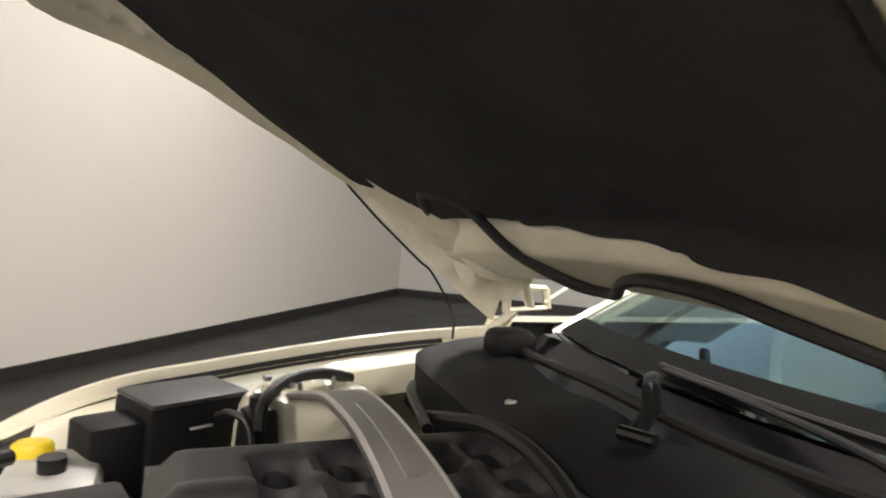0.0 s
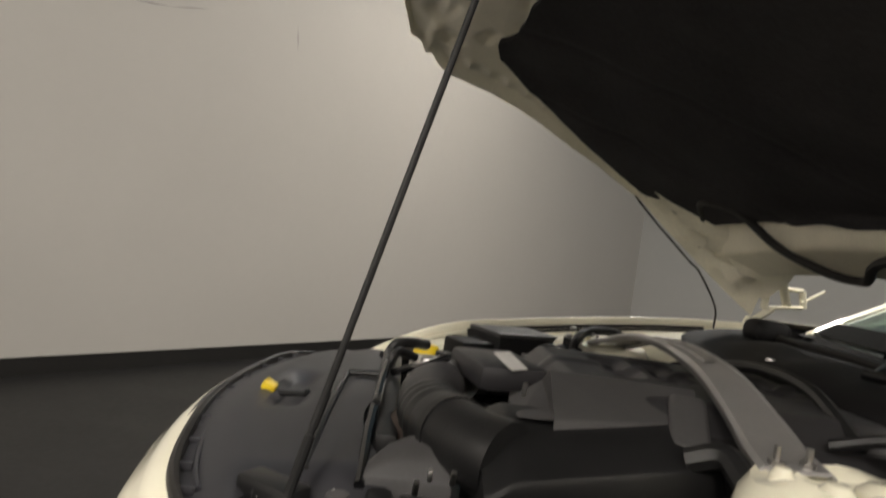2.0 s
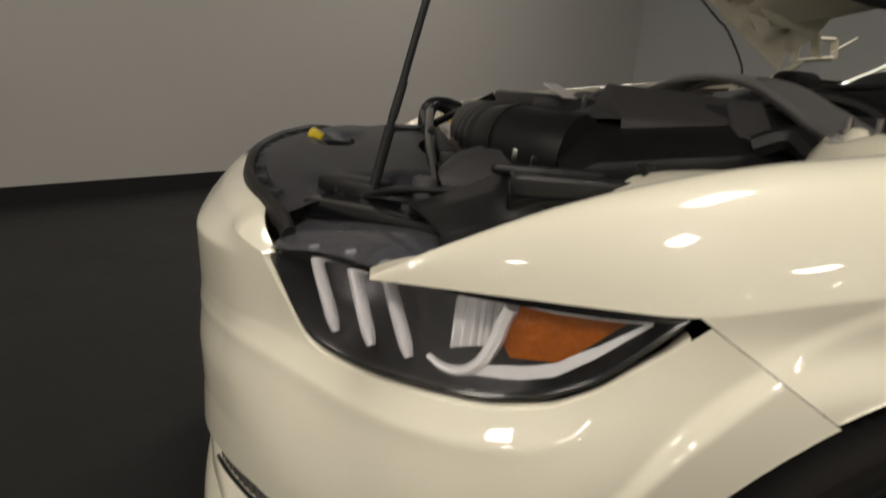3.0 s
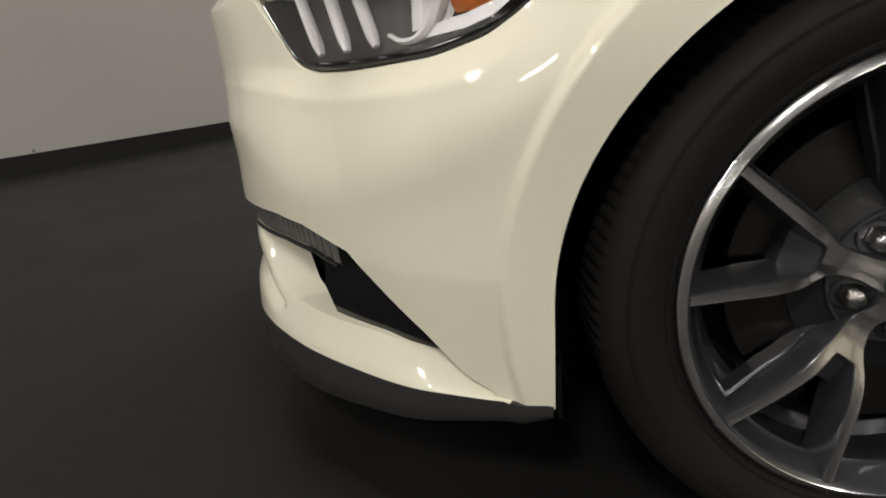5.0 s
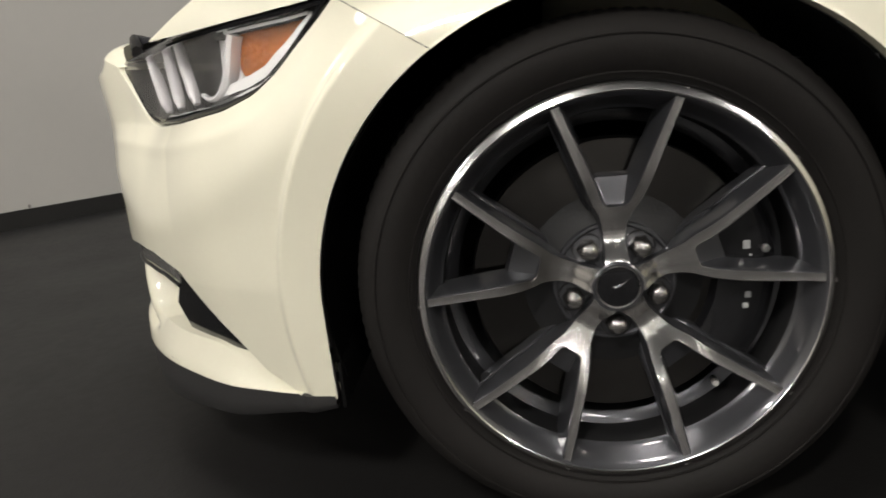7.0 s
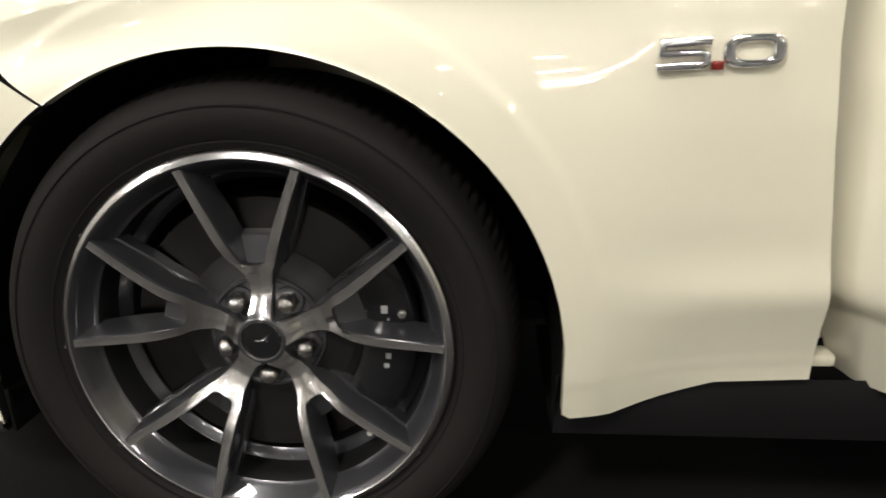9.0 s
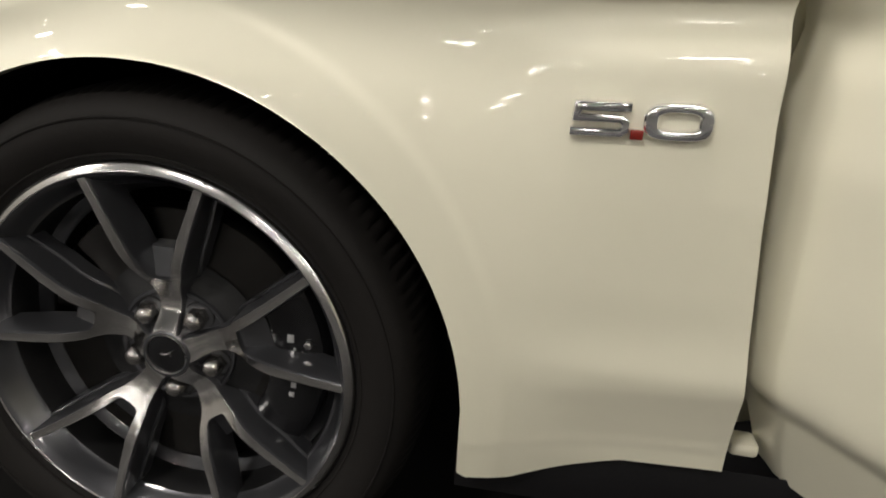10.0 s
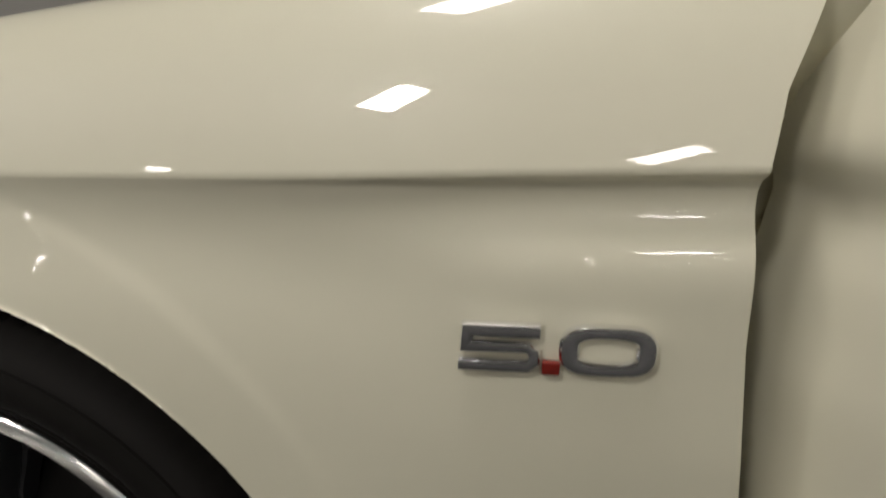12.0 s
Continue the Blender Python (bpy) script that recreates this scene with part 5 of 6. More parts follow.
def rail_box():
    """Black clutter behind the headlight: latch rail, brackets and clips."""
    bm = bmesh.new()
    block(bm, (-0.560, -0.588, 0.724), (0.30, 0.10, 0.030), 0.008, Matrix.Rotation(-0.60, 3, "Z"))
    b = part("lamp_bracket", bm, GLOSS_BLACK, car, "black plastic lamp bracket and wiring")
    bm = bmesh.new()
    block(bm, (-0.402, -0.664, 0.784), (0.130, 0.088, 0.044), 0.008, Matrix.Rotation(-0.08, 3, "Z"), taper=0.94)
    relay = part("relay_box", bm, GLOSS_BLACK, b, "glossy black ribbed box")
    for x, y, z, size in ((-0.410, -0.628, 0.804, (0.138, 0.014, 0.014)), (-0.388, -0.700, 0.797, (0.158, 0.022, 0.026))):
        bm = bmesh.new()
        block(bm, (x, y, z), size, 0.006, Matrix.Rotation(-0.08, 3, "Z"), seg=3)
        part("box_rib", bm, BLACK, relay)
    bm = bmesh.new()
    sheet(bm, [[(-0.575, -0.610, 0.750), (-0.520, -0.612, 0.772), (-0.465, -0.606, 0.800)], [(-0.560, -0.660, 0.750), (-0.500, -0.662, 0.772), (-0.445, -0.665, 0.798)], [(-0.540, -0.702, 0.738), (-0.485, -0.712, 0.756), (-0.432, -0.715, 0.775)], [(-0.545, -0.705, 0.700), (-0.485, -0.716, 0.705), (-0.432, -0.719, 0.710)]])
    part("bracket_wing", bm, BLACK, b, "flat dark bracket cover", solid=0.006)
    bm = bmesh.new()
    block(bm, (-0.645, -0.49, 0.745), (0.10, 0.05, 0.03), 0.008, Matrix.Rotation(-0.6, 3, "Z"))
    part("rod_clip", bm, BLACK, b)
    for pts, r in (([(-0.70, -0.47, 0.725), (-0.62, -0.53, 0.742), (-0.55, -0.58, 0.745), (-0.47, -0.62, 0.752), (-0.43, -0.62, 0.77)], 0.008), ([(-0.50, -0.56, 0.745), (-0.46, -0.59, 0.772), (-0.41, -0.625, 0.780), (-0.33, -0.66, 0.785)], 0.010)):
        bm = bmesh.new()
        tube(bm, smooth_path(pts, 6), r, 8)
        part("loom", bm, GLOSS_BLACK, b)
    for x, y, z, s in ((-0.505, -0.635, 0.762, 0.012), (-0.485, -0.648, 0.762, 0.009), (-0.44, -0.56, 0.815, 0.010), (-0.56, -0.55, 0.772, 0.008)):
        bm = bmesh.new()
        block(bm, (x, y, z), (s * 0.6, s, s * 1.6), 0.002)
        part("bracket_clip", bm, STEEL, b, "bright metal clip")
    # lugs, plugs and looms on the bracket
    rnd = random.Random(7)
    for k in range(22):
        t = rnd.random()
        x, y = -0.66 + 0.27 * t, -0.505 - 0.145 * t
        s = 0.010 + 0.016 * rnd.random()
        bm = bmesh.new()
        block(bm, (x + rnd.uniform(-0.02, 0.02), y + rnd.uniform(-0.045, 0.04), 0.722 + 0.028 * t + rnd.uniform(0, 0.016)), (s * rnd.uniform(0.7, 2.6), s, s * rnd.uniform(0.7, 1.6)), 0.003, Matrix.Rotation(rnd.uniform(-1.2, 0.2), 3, "Z"), taper=rnd.uniform(0.6, 1.0))
        part("bracket_lug", bm, (BLACK, GLOSS_BLACK, COVER_PL)[k % 3], b)
    for k in range(5):
        dx, dz = rnd.uniform(-0.03, 0.03), rnd.uniform(0.0, 0.02)
        pts = [(-0.66 + dx, -0.50, 0.730), (-0.60 + dx, -0.535 + rnd.uniform(-0.03, 0.02), 0.742 + dz), (-0.52, -0.585 + rnd.uniform(-0.03, 0.02), 0.750 + dz), (-0.45, -0.625 + rnd.uniform(-0.03, 0.02), 0.762 + dz), (-0.39, -0.645, 0.775)]
        bm = bmesh.new()
        tube(bm, smooth_path(pts, 5), rnd.uniform(0.0028, 0.0055), 7)
        part("loom", bm, BLACK, b)
    bm = bmesh.new()
    for x, y in ((-0.315, -0.690),):
        lathe(bm, [(0.0001, -0.004), (0.010, -0.003), (0.010, 0.0)], n=12)
        for v in bm.verts:
            v.co = Vector((v.co.x + x, v.co.z + y, 0.826 - v.co.y))
        tube(bm, [(x, y, 0.812), (x, y, 0.832)], 0.0035, 8)
    part("push_pin", bm, BLACK, b)


rail_box()

# inner rails, painted like the body
for side in (-1, 1):
    bm = bmesh.new()
    rows = []
    for x in np.linspace(-0.44 if side > 0 else -0.456, 0.66, 60):
        fy, fz = interp(x, FX, FTOP_Y), interp(x, FX, FTOP_Z)
        ez = fz - interp(x, [-0.44, -0.30, 0.0, 0.4, 0.66], [0.018, 0.030, 0.045, 0.035, 0.02])
        if side < 0:
            w = interp(x, [-0.456, -0.352, -0.335, -0.2, 0.0, 0.66], [0.070, 0.074, 0.122, 0.105, 0.080, 0.075])
            zr = fz - interp(x, [-0.456, -0.36, -0.30, -0.10, 0.66], [0.020, 0.020, 0.016, 0.034, 0.040])
            rows.append([(x, side * y, z) for y, z in ((fy - 0.006, fz - 0.030), (fy - 0.010, zr - 0.003), (fy - 0.016, zr), (fy - w * 0.55, zr + 0.002), (fy - w, zr), (fy - w - 0.006, zr - 0.006), (fy - w - 0.008, zr - 0.08))])
        else:
            rows.append([(x, side * y, z) for y, z in ((fy - 0.025, fz - 0.030), (fy - 0.055, ez - 0.004), (fy - 0.115, ez - 0.012), (fy - 0.125, ez - 0.03), (fy - 0.13, ez - 0.08))])
    sheet(bm, rows)
    part("inner_rail", bm, PAINT, car, "cream painted inner wing rail")
    bm = bmesh.new()
    rows = []
    for x in np.linspace(-0.27, 0.52, 40):
        fy, fz = interp(x, FX, FTOP_Y), interp(x, FX, FTOP_Z)
        rows.append([(x, side * (fy - d), fz - h) for d, h in ((0.006, 0.030), (0.010, 0.012), (0.020, 0.010), (0.028, 0.022), (0.030, 0.05))])
    if side > 0:
        sheet(bm, rows)
        part("wing_seal", bm, SEAL, car, "black rubber strip along the wing")
    else:
        bm.free()


def strut_tower(side):
    bm = bmesh.new()
    rows = []
    for k in range(28):
        a = 2 * math.pi * k / 28
        c, s = math.cos(a), math.sin(a)
        rows.append([(0.115 + r * 1.30 * c, side * (0.575 + r * s * 0.9), z + 0.004 * math.sin(5 * a + 1) * (r > 0.05)) for r, z in ((0.001, 0.858), (0.055, 0.860), (0.062, 0.868), (0.085, 0.872 + 0.006 * math.sin(3 * a)), (0.105, 0.866), (0.116, 0.845), (0.124, 0.80), (0.130, 0.70), (0.14, 0.60))])
    rows.append(rows[0])
    sheet(bm, rows)
    t = part("strut_tower", bm, PAINT, car, "cream painted suspension tower")
    for x, y in ((0.035, 0.520), (0.085, 0.515), (0.17, 0.56)):
        bm = bmesh.new()
        tube(bm, [(x, side * y, 0.865), (x, side * y, 0.900)], 0.005, 8)
        tube(bm, [(x, side * y, 0.868), (x, side * y, 0.880)], 0.011, 6)
        part("tower_stud", bm, STEEL, t, "bright steel stud and nut")
    # casting lumps
    for x, y, r in ((0.13, 0.60, 0.030), (0.205, 0.60, 0.022), (0.06, 0.615, 0.022), (0.015, 0.570, 0.016), (0.09, 0.655, 0.018)):
        bm = bmesh.new()
        lathe(bm, [(0.0001, 0.012), (r * 0.6, 0.010), (r, 0.0), (r * 1.1, -0.02)], n=20)
        for v in bm.verts:
            v.co = Vector((v.co.x + x, side * y + v.co.z, 0.875 + v.co.y))
        part("tower_boss", bm, PAINT, t)


for s in (-1, 1):
    strut_tower(s)


def strut_brace():
    bm = bmesh.new()
    path = smooth_path([(0.06, -0.535, 0.868), (0.07, -0.46, 0.880), (0.085, -0.36, 0.905), (0.10, -0.20, 0.942), (0.113, 0.0, 0.956), (0.123, 0.18, 0.948), (0.130, 0.31, 0.930), (0.125, 0.42, 0.903), (0.11, 0.52, 0.876)], 8)
    rows = []
    for k, p in enumerate(path):
        w = 0.043 + 0.012 * abs(k / (len(path) - 1) - 0.5) * 2
        rows.append([p + Vector((dx * w, 0, dz)) for dx, dz in ((-1, -0.012), (-1, 0.0), (-0.86, 0.006), (-0.78, 0.003), (0.78, 0.003), (0.86, 0.006), (1, 0.0), (1, -0.012))])
    sheet(bm, rows)
    b = part("strut_brace", bm, BRACE, car, "brushed grey strut brace across the engine bay", solid=0.004)
    bm = bmesh.new()
    rows = []
    for k in range(26, 40):
        p = path[k]
        rows.append([p + Vector((dx, 0, dz)) for dx, dz in ((-0.012, 0.0038), (-0.011, 0.0065), (0.011, 0.0065), (0.012, 0.0038))])
    sheet(bm, rows)
    part("brace_plate", bm, BRACE, b, "slim raised badge plate")


strut_brace()


def engine_cover():
    bm = bmesh.new()
    rows = []
    for x in np.linspace(-0.21, 0.40, 44):
        row = []
        for y in np.linspace(-0.36, 0.20, 60):
            z = 0.858 + 0.040 * ease((0.20 - y) / 0.05) * ease((y + 0.37) / 0.10) * ease((x + 0.21) / 0.05)
            for c in (-0.03, 0.07, 0.22, 0.31):
                z -= 0.045 * math.exp(-(((x - c) / 0.030) ** 4)) * math.exp(-(((abs(y) - 0.05) / 0.05) ** 4))
            z += 0.006 * math.exp(-((y / 0.02) ** 4))
            row.append((x, y, z))
        rows.append(row)
    sheet(bm, rows)
    edge = [e for e in bm.edges if e.is_boundary]
    ex = bmesh.ops.extrude_edge_only(bm, edges=edge)["geom"]
    for v in (g for g in ex if isinstance(g, bmesh.types.BMVert)):
        v.co.z = 0.72
    c = part("engine_cover", bm, COVER_PL, car, "moulded charcoal plastic engine cover")
    for x in (-0.03, 0.07, 0.22, 0.31):
        for side in (-1, 1):
            bm = bmesh.new()
            tube(bm, smooth_path([(x, side * 0.015, 0.850), (x, side * 0.05, 0.868), (x, side * 0.08, 0.860)], 5), 0.021, 12)
            part("intake_runner", bm, GREY_PL, c)


engine_cover()


def air_box():
    bm = bmesh.new()
    rows = []
    for x in np.linspace(-0.365, 0.012, 44):
        k = (x + 0.365) / 0.377
        e = ease((x + 0.365) / 0.05)
        yo = -0.548 + 0.105 * k
        zc = 0.808 + 0.030 * k - 0.016 * (1 - e)
        top = 0.868 - 0.020 * (1 - e) - 0.010 * ease((k - 0.9) / 0.1)
        rows.append([(x, y, z) for y, z in ((yo + 0.02, 0.66), (yo + 0.004, 0.760), (yo - 0.004, 0.775), (yo - 0.004, 0.783), (yo + 0.001, 0.787), (yo, zc - 0.010), (yo + 0.003, zc - 0.002), (yo + 0.009, zc + 0.003), (yo * 0.55 - 0.335 * 0.45, zc * 0.45 + top * 0.55), (-0.345, top), (-0.315, top - 0.006), (-0.300, 0.66))])
    sheet(bm, rows)
    for r in (rows[0], rows[-1]):
        bm.faces.new([bm.verts.new(p) for p in r])
    a = part("air_box", bm, BLACK, car, "black moulded air filter box with a lipped lid", sharp=28)
    # faceted upper housing
    bm = bmesh.new()
    top = [(-0.232, -0.262, 0.918), (-0.10, -0.245, 0.916), (0.045, -0.228, 0.910)]
    low = [(-0.250, -0.405, 0.866), (-0.11, -0.365, 0.868), (0.010, -0.330, 0.868)]
    back = [(-0.22, -0.16, 0.878), (-0.08, -0.14, 0.876), (0.06, -0.12, 0.872)]
    sheet(bm, [back, top, low, [(x, y - 0.01, 0.82) for x, y, z in low]])
    bm.faces.new([bm.verts.new(p) for p in (top[0], back[0], (-0.30, -0.27, 0.862), (-0.305, -0.40, 0.862), low[0])])
    part("upper_housing", bm, GREY_TOP, a, "faceted mid grey housing", smooth=False, bevel=0.004)
    bm = bmesh.new()
    block(bm, (-0.012, -0.345, 0.868), (0.064, 0.150, 0.030), 0.013, Matrix.Rotation(-0.30, 3, "Z") @ Matrix.Rotation(0.42, 3, "X"), seg=4)
    part("housing_tab", bm, GREY_TOP, a)
    bm = bmesh.new()
    path = smooth_path([(-0.325, -0.455, 0.808), (-0.362, -0.418, 0.812), (-0.398, -0.360, 0.814), (-0.420, -0.290, 0.810), (-0.428, -0.215, 0.806)], 9)
    tube(bm, path, [0.062 - 0.004 * ease(k / 12) + 0.003 * (k % 4 in (1, 2)) * (1 if k > 22 else 0) for k in range(len(path))], 26)
    part("intake_hose", bm, BLACK, a, "fat black intake hose")
    bm = bmesh.new()
    elbow = smooth_path([(-0.428, -0.225, 0.806), (-0.432, -0.160, 0.808), (-0.425, -0.090, 0.812), (-0.395, -0.030, 0.815)], 7)
    tube(bm, elbow, [0.050 + 0.004 * math.sin(math.pi * k / (len(elbow) - 1)) for k in range(len(elbow))], 22)
    part("intake_elbow", bm, GREY_TOP, a, "mid grey moulded elbow")
    bm = bmesh.new()
    tube(bm, [(-0.400, -0.030, 0.816), (-0.375, 0.015, 0.816), (-0.345, 0.055, 0.815)], [0.040, 0.046, 0.044], 20)
    block(bm, (-0.420, 0.030, 0.830), (0.050, 0.060, 0.060), 0.010)
    part("throttle_body", bm, STEEL, a, "dull cast throttle body")
    bm = bmesh.new()
    tube(bm, [path[17], path[19]], 0.0615, 26)
    part("hose_clamp", bm, BLACK, a, "black hose clamp")
    bm = bmesh.new()
    tube(bm, [(-0.418, -0.400, 0.786), (-0.412, -0.392, 0.812), (-0.404, -0.378, 0.832)], 0.0045, 8)
    part("clamp_screw", bm, STEEL, a, "bright clamp screw")
    bm = bmesh.new()
    tube(bm, smooth_path([(-0.455, -0.30, 0.765), (-0.468, -0.25, 0.775), (-0.470, -0.19, 0.775), (-0.44, -0.12, 0.76)], 6), 0.028, 12)
    part("lower_hose", bm, COPPER, a)
    bm = bmesh.new()
    rows = []
    for x, yr, zr, yb, zb in ((-0.526, -0.446, 0.764, -0.430, 0.764), (-0.522, -0.444, 0.772, -0.415, 0.774), (-0.495, -0.432, 0.789, -0.388, 0.794), (-0.465, -0.420, 0.800, -0.370, 0.804), (-0.430, -0.415, 0.8055, -0.358, 0.8075), (-0.406, -0.415, 0.806, -0.354, 0.807), (-0.399, -0.420, 0.795, -0.350, 0.796), (-0.397, -0.425, 0.760, -0.350, 0.760)):
        lip = min(zr, 0.766)
        rows.append([(x, -0.452, 0.69), (x, -0.452, lip - 0.004), (x, -0.449, lip), (x, (yr - 0.449) / 2, (zr + lip) / 2), (x, yr, zr), (x, yb, zb), (x, yb + 0.02, 0.69)])
    sheet(bm, rows)
    part("inlet_duct", bm, GREY_TOP, a, "domed grey inlet duct", sharp=50)
    # wiring and small fittings round the box
    for pts, r in (([(-0.515, 0.03, 0.832), (-0.522, -0.10, 0.815), (-0.530, -0.28, 0.785), (-0.530, -0.46, 0.752)], 0.0085), ([(0.005, -0.45, 0.815), (0.035, -0.46, 0.822), (0.050, -0.50, 0.81), (0.045, -0.54, 0.77)], 0.016), ([(-0.30, -0.615, 0.80), (-0.20, -0.64, 0.805), (-0.10, -0.63, 0.80), (0.0, -0.60, 0.81)], 0.008), ([(-0.50, 0.10, 0.80), (-0.46, 0.04, 0.83), (-0.44, -0.02, 0.845), (-0.39, -0.03, 0.875)], 0.009)):
        bm = bmesh.new()
        tube(bm, smooth_path(pts, 7), r, 8)
        part("cable", bm, GLOSS_BLACK, a)
    for x, y, z in ((0.002, -0.425, 0.838), (-0.455, -0.545, 0.790), (-0.405, -0.52, 0.80), (-0.28, -0.30, 0.885)):
        bm = bmesh.new()
        block(bm, (x, y, z), (0.008, 0.008, 0.024), 0.002, Matrix.Rotation(0.4, 3, "X"))
        part("clip", bm, STEEL, a, "small bright clip")


air_box()


def radiator_top():
    bm = bmesh.new()
    block(bm, (-0.50, 0.055, 0.74), (0.04, 0.77, 0.10), 0.01)
    block(bm, (-0.50, -0.43, 0.705), (0.04, 0.20, 0.09), 0.01)
    for y in (0.16,):
        tube(bm, smooth_path([(-0.515, y, 0.76), (-0.505, y, 0.82), (-0.49, y + 0.02, 0.835), (-0.45, y + 0.05, 0.82)], 5), 0.011, 8)
    tube(bm, smooth_path([(-0.51, 0.27, 0.74), (-0.515, 0.275, 0.80), (-0.50, 0.28, 0.835), (-0.46, 0.30, 0.84), (-0.42, 0.36, 0.83)], 6), 0.014, 10)
    tube(bm, [(-0.525, -0.20, 0.805), (-0.52, 0.27, 0.815)], 0.008, 8)
    part("radiator", bm, BLACK, car, "black radiator top with hoses")
    bm = bmesh.new()
    block(bm, (-0.37, 0.45, 0.725), (0.17, 0.22, 0.11), 0.03)
    tube(bm, [(-0.41, 0.51, 0.76), (-0.41, 0.51, 0.782)], 0.034, 18)
    tk = part("coolant_tank", bm, TANK, car, "milky plastic coolant tank")
    bm = bmesh.new()
    lathe(bm, [(0.0001, 0.018), (0.030, 0.016), (0.036, 0.010), (0.038, -0.008)], n=24)
    for v in bm.verts:
        v.co = Vector((-0.41 + v.co.x, 0.51 + v.co.z * 0.8, 0.790 + v.co.y))
    part("tank_cap", bm, YELLOW, tk, "yellow tank cap")
    bm = bmesh.new()
    tube(bm, [(-0.365, 0.42, 0.775), (-0.365, 0.42, 0.806)], 0.024, 18)
    part("oil_cap", bm, BLACK, tk)


radiator_top()


def fuse_box():
    bm = bmesh.new()
    block(bm, (-0.145, 0.615, 0.775), (0.24, 0.19, 0.17), 0.012, Matrix.Rotation(0.45, 3, "Z"), taper=0.93)
    b = part("fuse_box", bm, GREY_PL, car, "dark grey plastic fuse box with a flat lid")
    bm = bmesh.new()
    block(bm, (-0.285, 0.535, 0.760), (0.12, 0.12, 0.15), 0.010, Matrix.Rotation(0.45, 3, "Z"), taper=0.95)
    part("side_box", bm, GREY_PL, b)
    bm = bmesh.new()
    block(bm, (-0.145, 0.615, 0.8625), (0.22, 0.17, 0.012), 0.005, Matrix.Rotation(0.45, 3, "Z"))
    # light falling on the lid is put into its paler grey
    part("box_lid", bm, GREY_TOP, b, "flat grey lid, paler for the light on it")
    bm = bmesh.new()
    block(bm, (-0.112, 0.513, 0.815), (0.05, 0.004, 0.006), 0.001, Matrix.Rotation(0.45, 3, "Z"))
    part("box_catch", bm, SILVER, b)
    bm = bmesh.new()
    block(bm, (-0.285, -0.025, 0.862), (0.15, 0.20, 0.05), 0.012, Matrix.Rotation(0.25, 3, "Z"))
    e = part("coil_cover", bm, COVER_PL, car, "dark plastic cover with a paper label")
    bm = bmesh.new()
    block(bm, (-0.275, -0.110, 0.897), (0.050, 0.056, 0.002), 0, Matrix.Rotation(0.75, 3, "Z") @ Matrix.Rotation(0.45, 3, "X"))
    part("label", bm, LABEL, e, "pale paper label", smooth=False)


fuse_box()

# black pump and loom between the fuse box and the far tower
bm = bmesh.new()
block(bm, (-0.005, 0.475, 0.800), (0.085, 0.075, 0.13), 0.016, Matrix.Rotation(0.3, 3, "Z"), taper=0.8)
pump = part("pump", bm, BLACK, car, "black plastic pump with a cap")
bm = bmesh.new()
tube(bm, [(-0.005, 0.475, 0.86), (-0.005, 0.475, 0.885)], 0.020, 16)
part("pump_cap", bm, GREY_PL, pump)
bm = bmesh.new()
tube(bm, smooth_path([(-0.085, 0.50, 0.84), (-0.06, 0.47, 0.855), (-0.03, 0.44, 0.84), (-0.02, 0.42, 0.79)], 6), 0.008, 8)
part("loom", bm, BLACK, pump)

# dark floor of the bay, hoses and bits at the far tower
bm = bmesh.new()
sheet(bm, [[(x, y, 0.62 + 0.03 * math.sin(9 * x + 7 * y)) for y in np.linspace(-0.70, 0.70, 20)] for x in np.linspace(-0.52, 0.62, 20)])
part("bay_floor", bm, BLACK, car)
for pts, r in (([(0.22, 0.60, 0.885), (0.14, 0.56, 0.908), (0.05, 0.50, 0.908), (0.0, 0.44, 0.88), (-0.01, 0.42, 0.83)], 0.013), ([(0.30, 0.30, 0.88), (0.34, 0.10, 0.92), (0.33, -0.12, 0.92), (0.28, -0.35, 0.87)], 0.014), ([(0.36, 0.55, 0.88), (0.30, 0.40, 0.90), (0.26, 0.20, 0.89)], 0.011), ([(0.40, -0.50, 0.85), (0.30, -0.42, 0.90), (0.22, -0.36, 0.87)], 0.011), ([(-0.05, -0.44, 0.84), (-0.01, -0.47, 0.86), (0.0, -0.52, 0.84)], 0.020)):
    bm = bmesh.new()
    tube(bm, smooth_path(pts, 6), r, 8)
    part("hose", bm, BLACK, car)
for x, y, z in ((0.06, 0.50, 0.90), (0.02, 0.55, 0.905), (-0.01, 0.48, 0.89), (0.43, 0.20, 0.93), (0.45, 0.16, 0.93), (0.0, -0.455, 0.865)):
    bm = bmesh.new()
    block(bm, (x, y, z), (0.016, 0.022, 0.012), 0.003, Matrix.Rotation(x * 9, 3, "Z"))
    part("fitting", bm, STEEL, car, "bright metal fitting")

# ---------------------------------------------------------------- cowl, windscreen, cabin


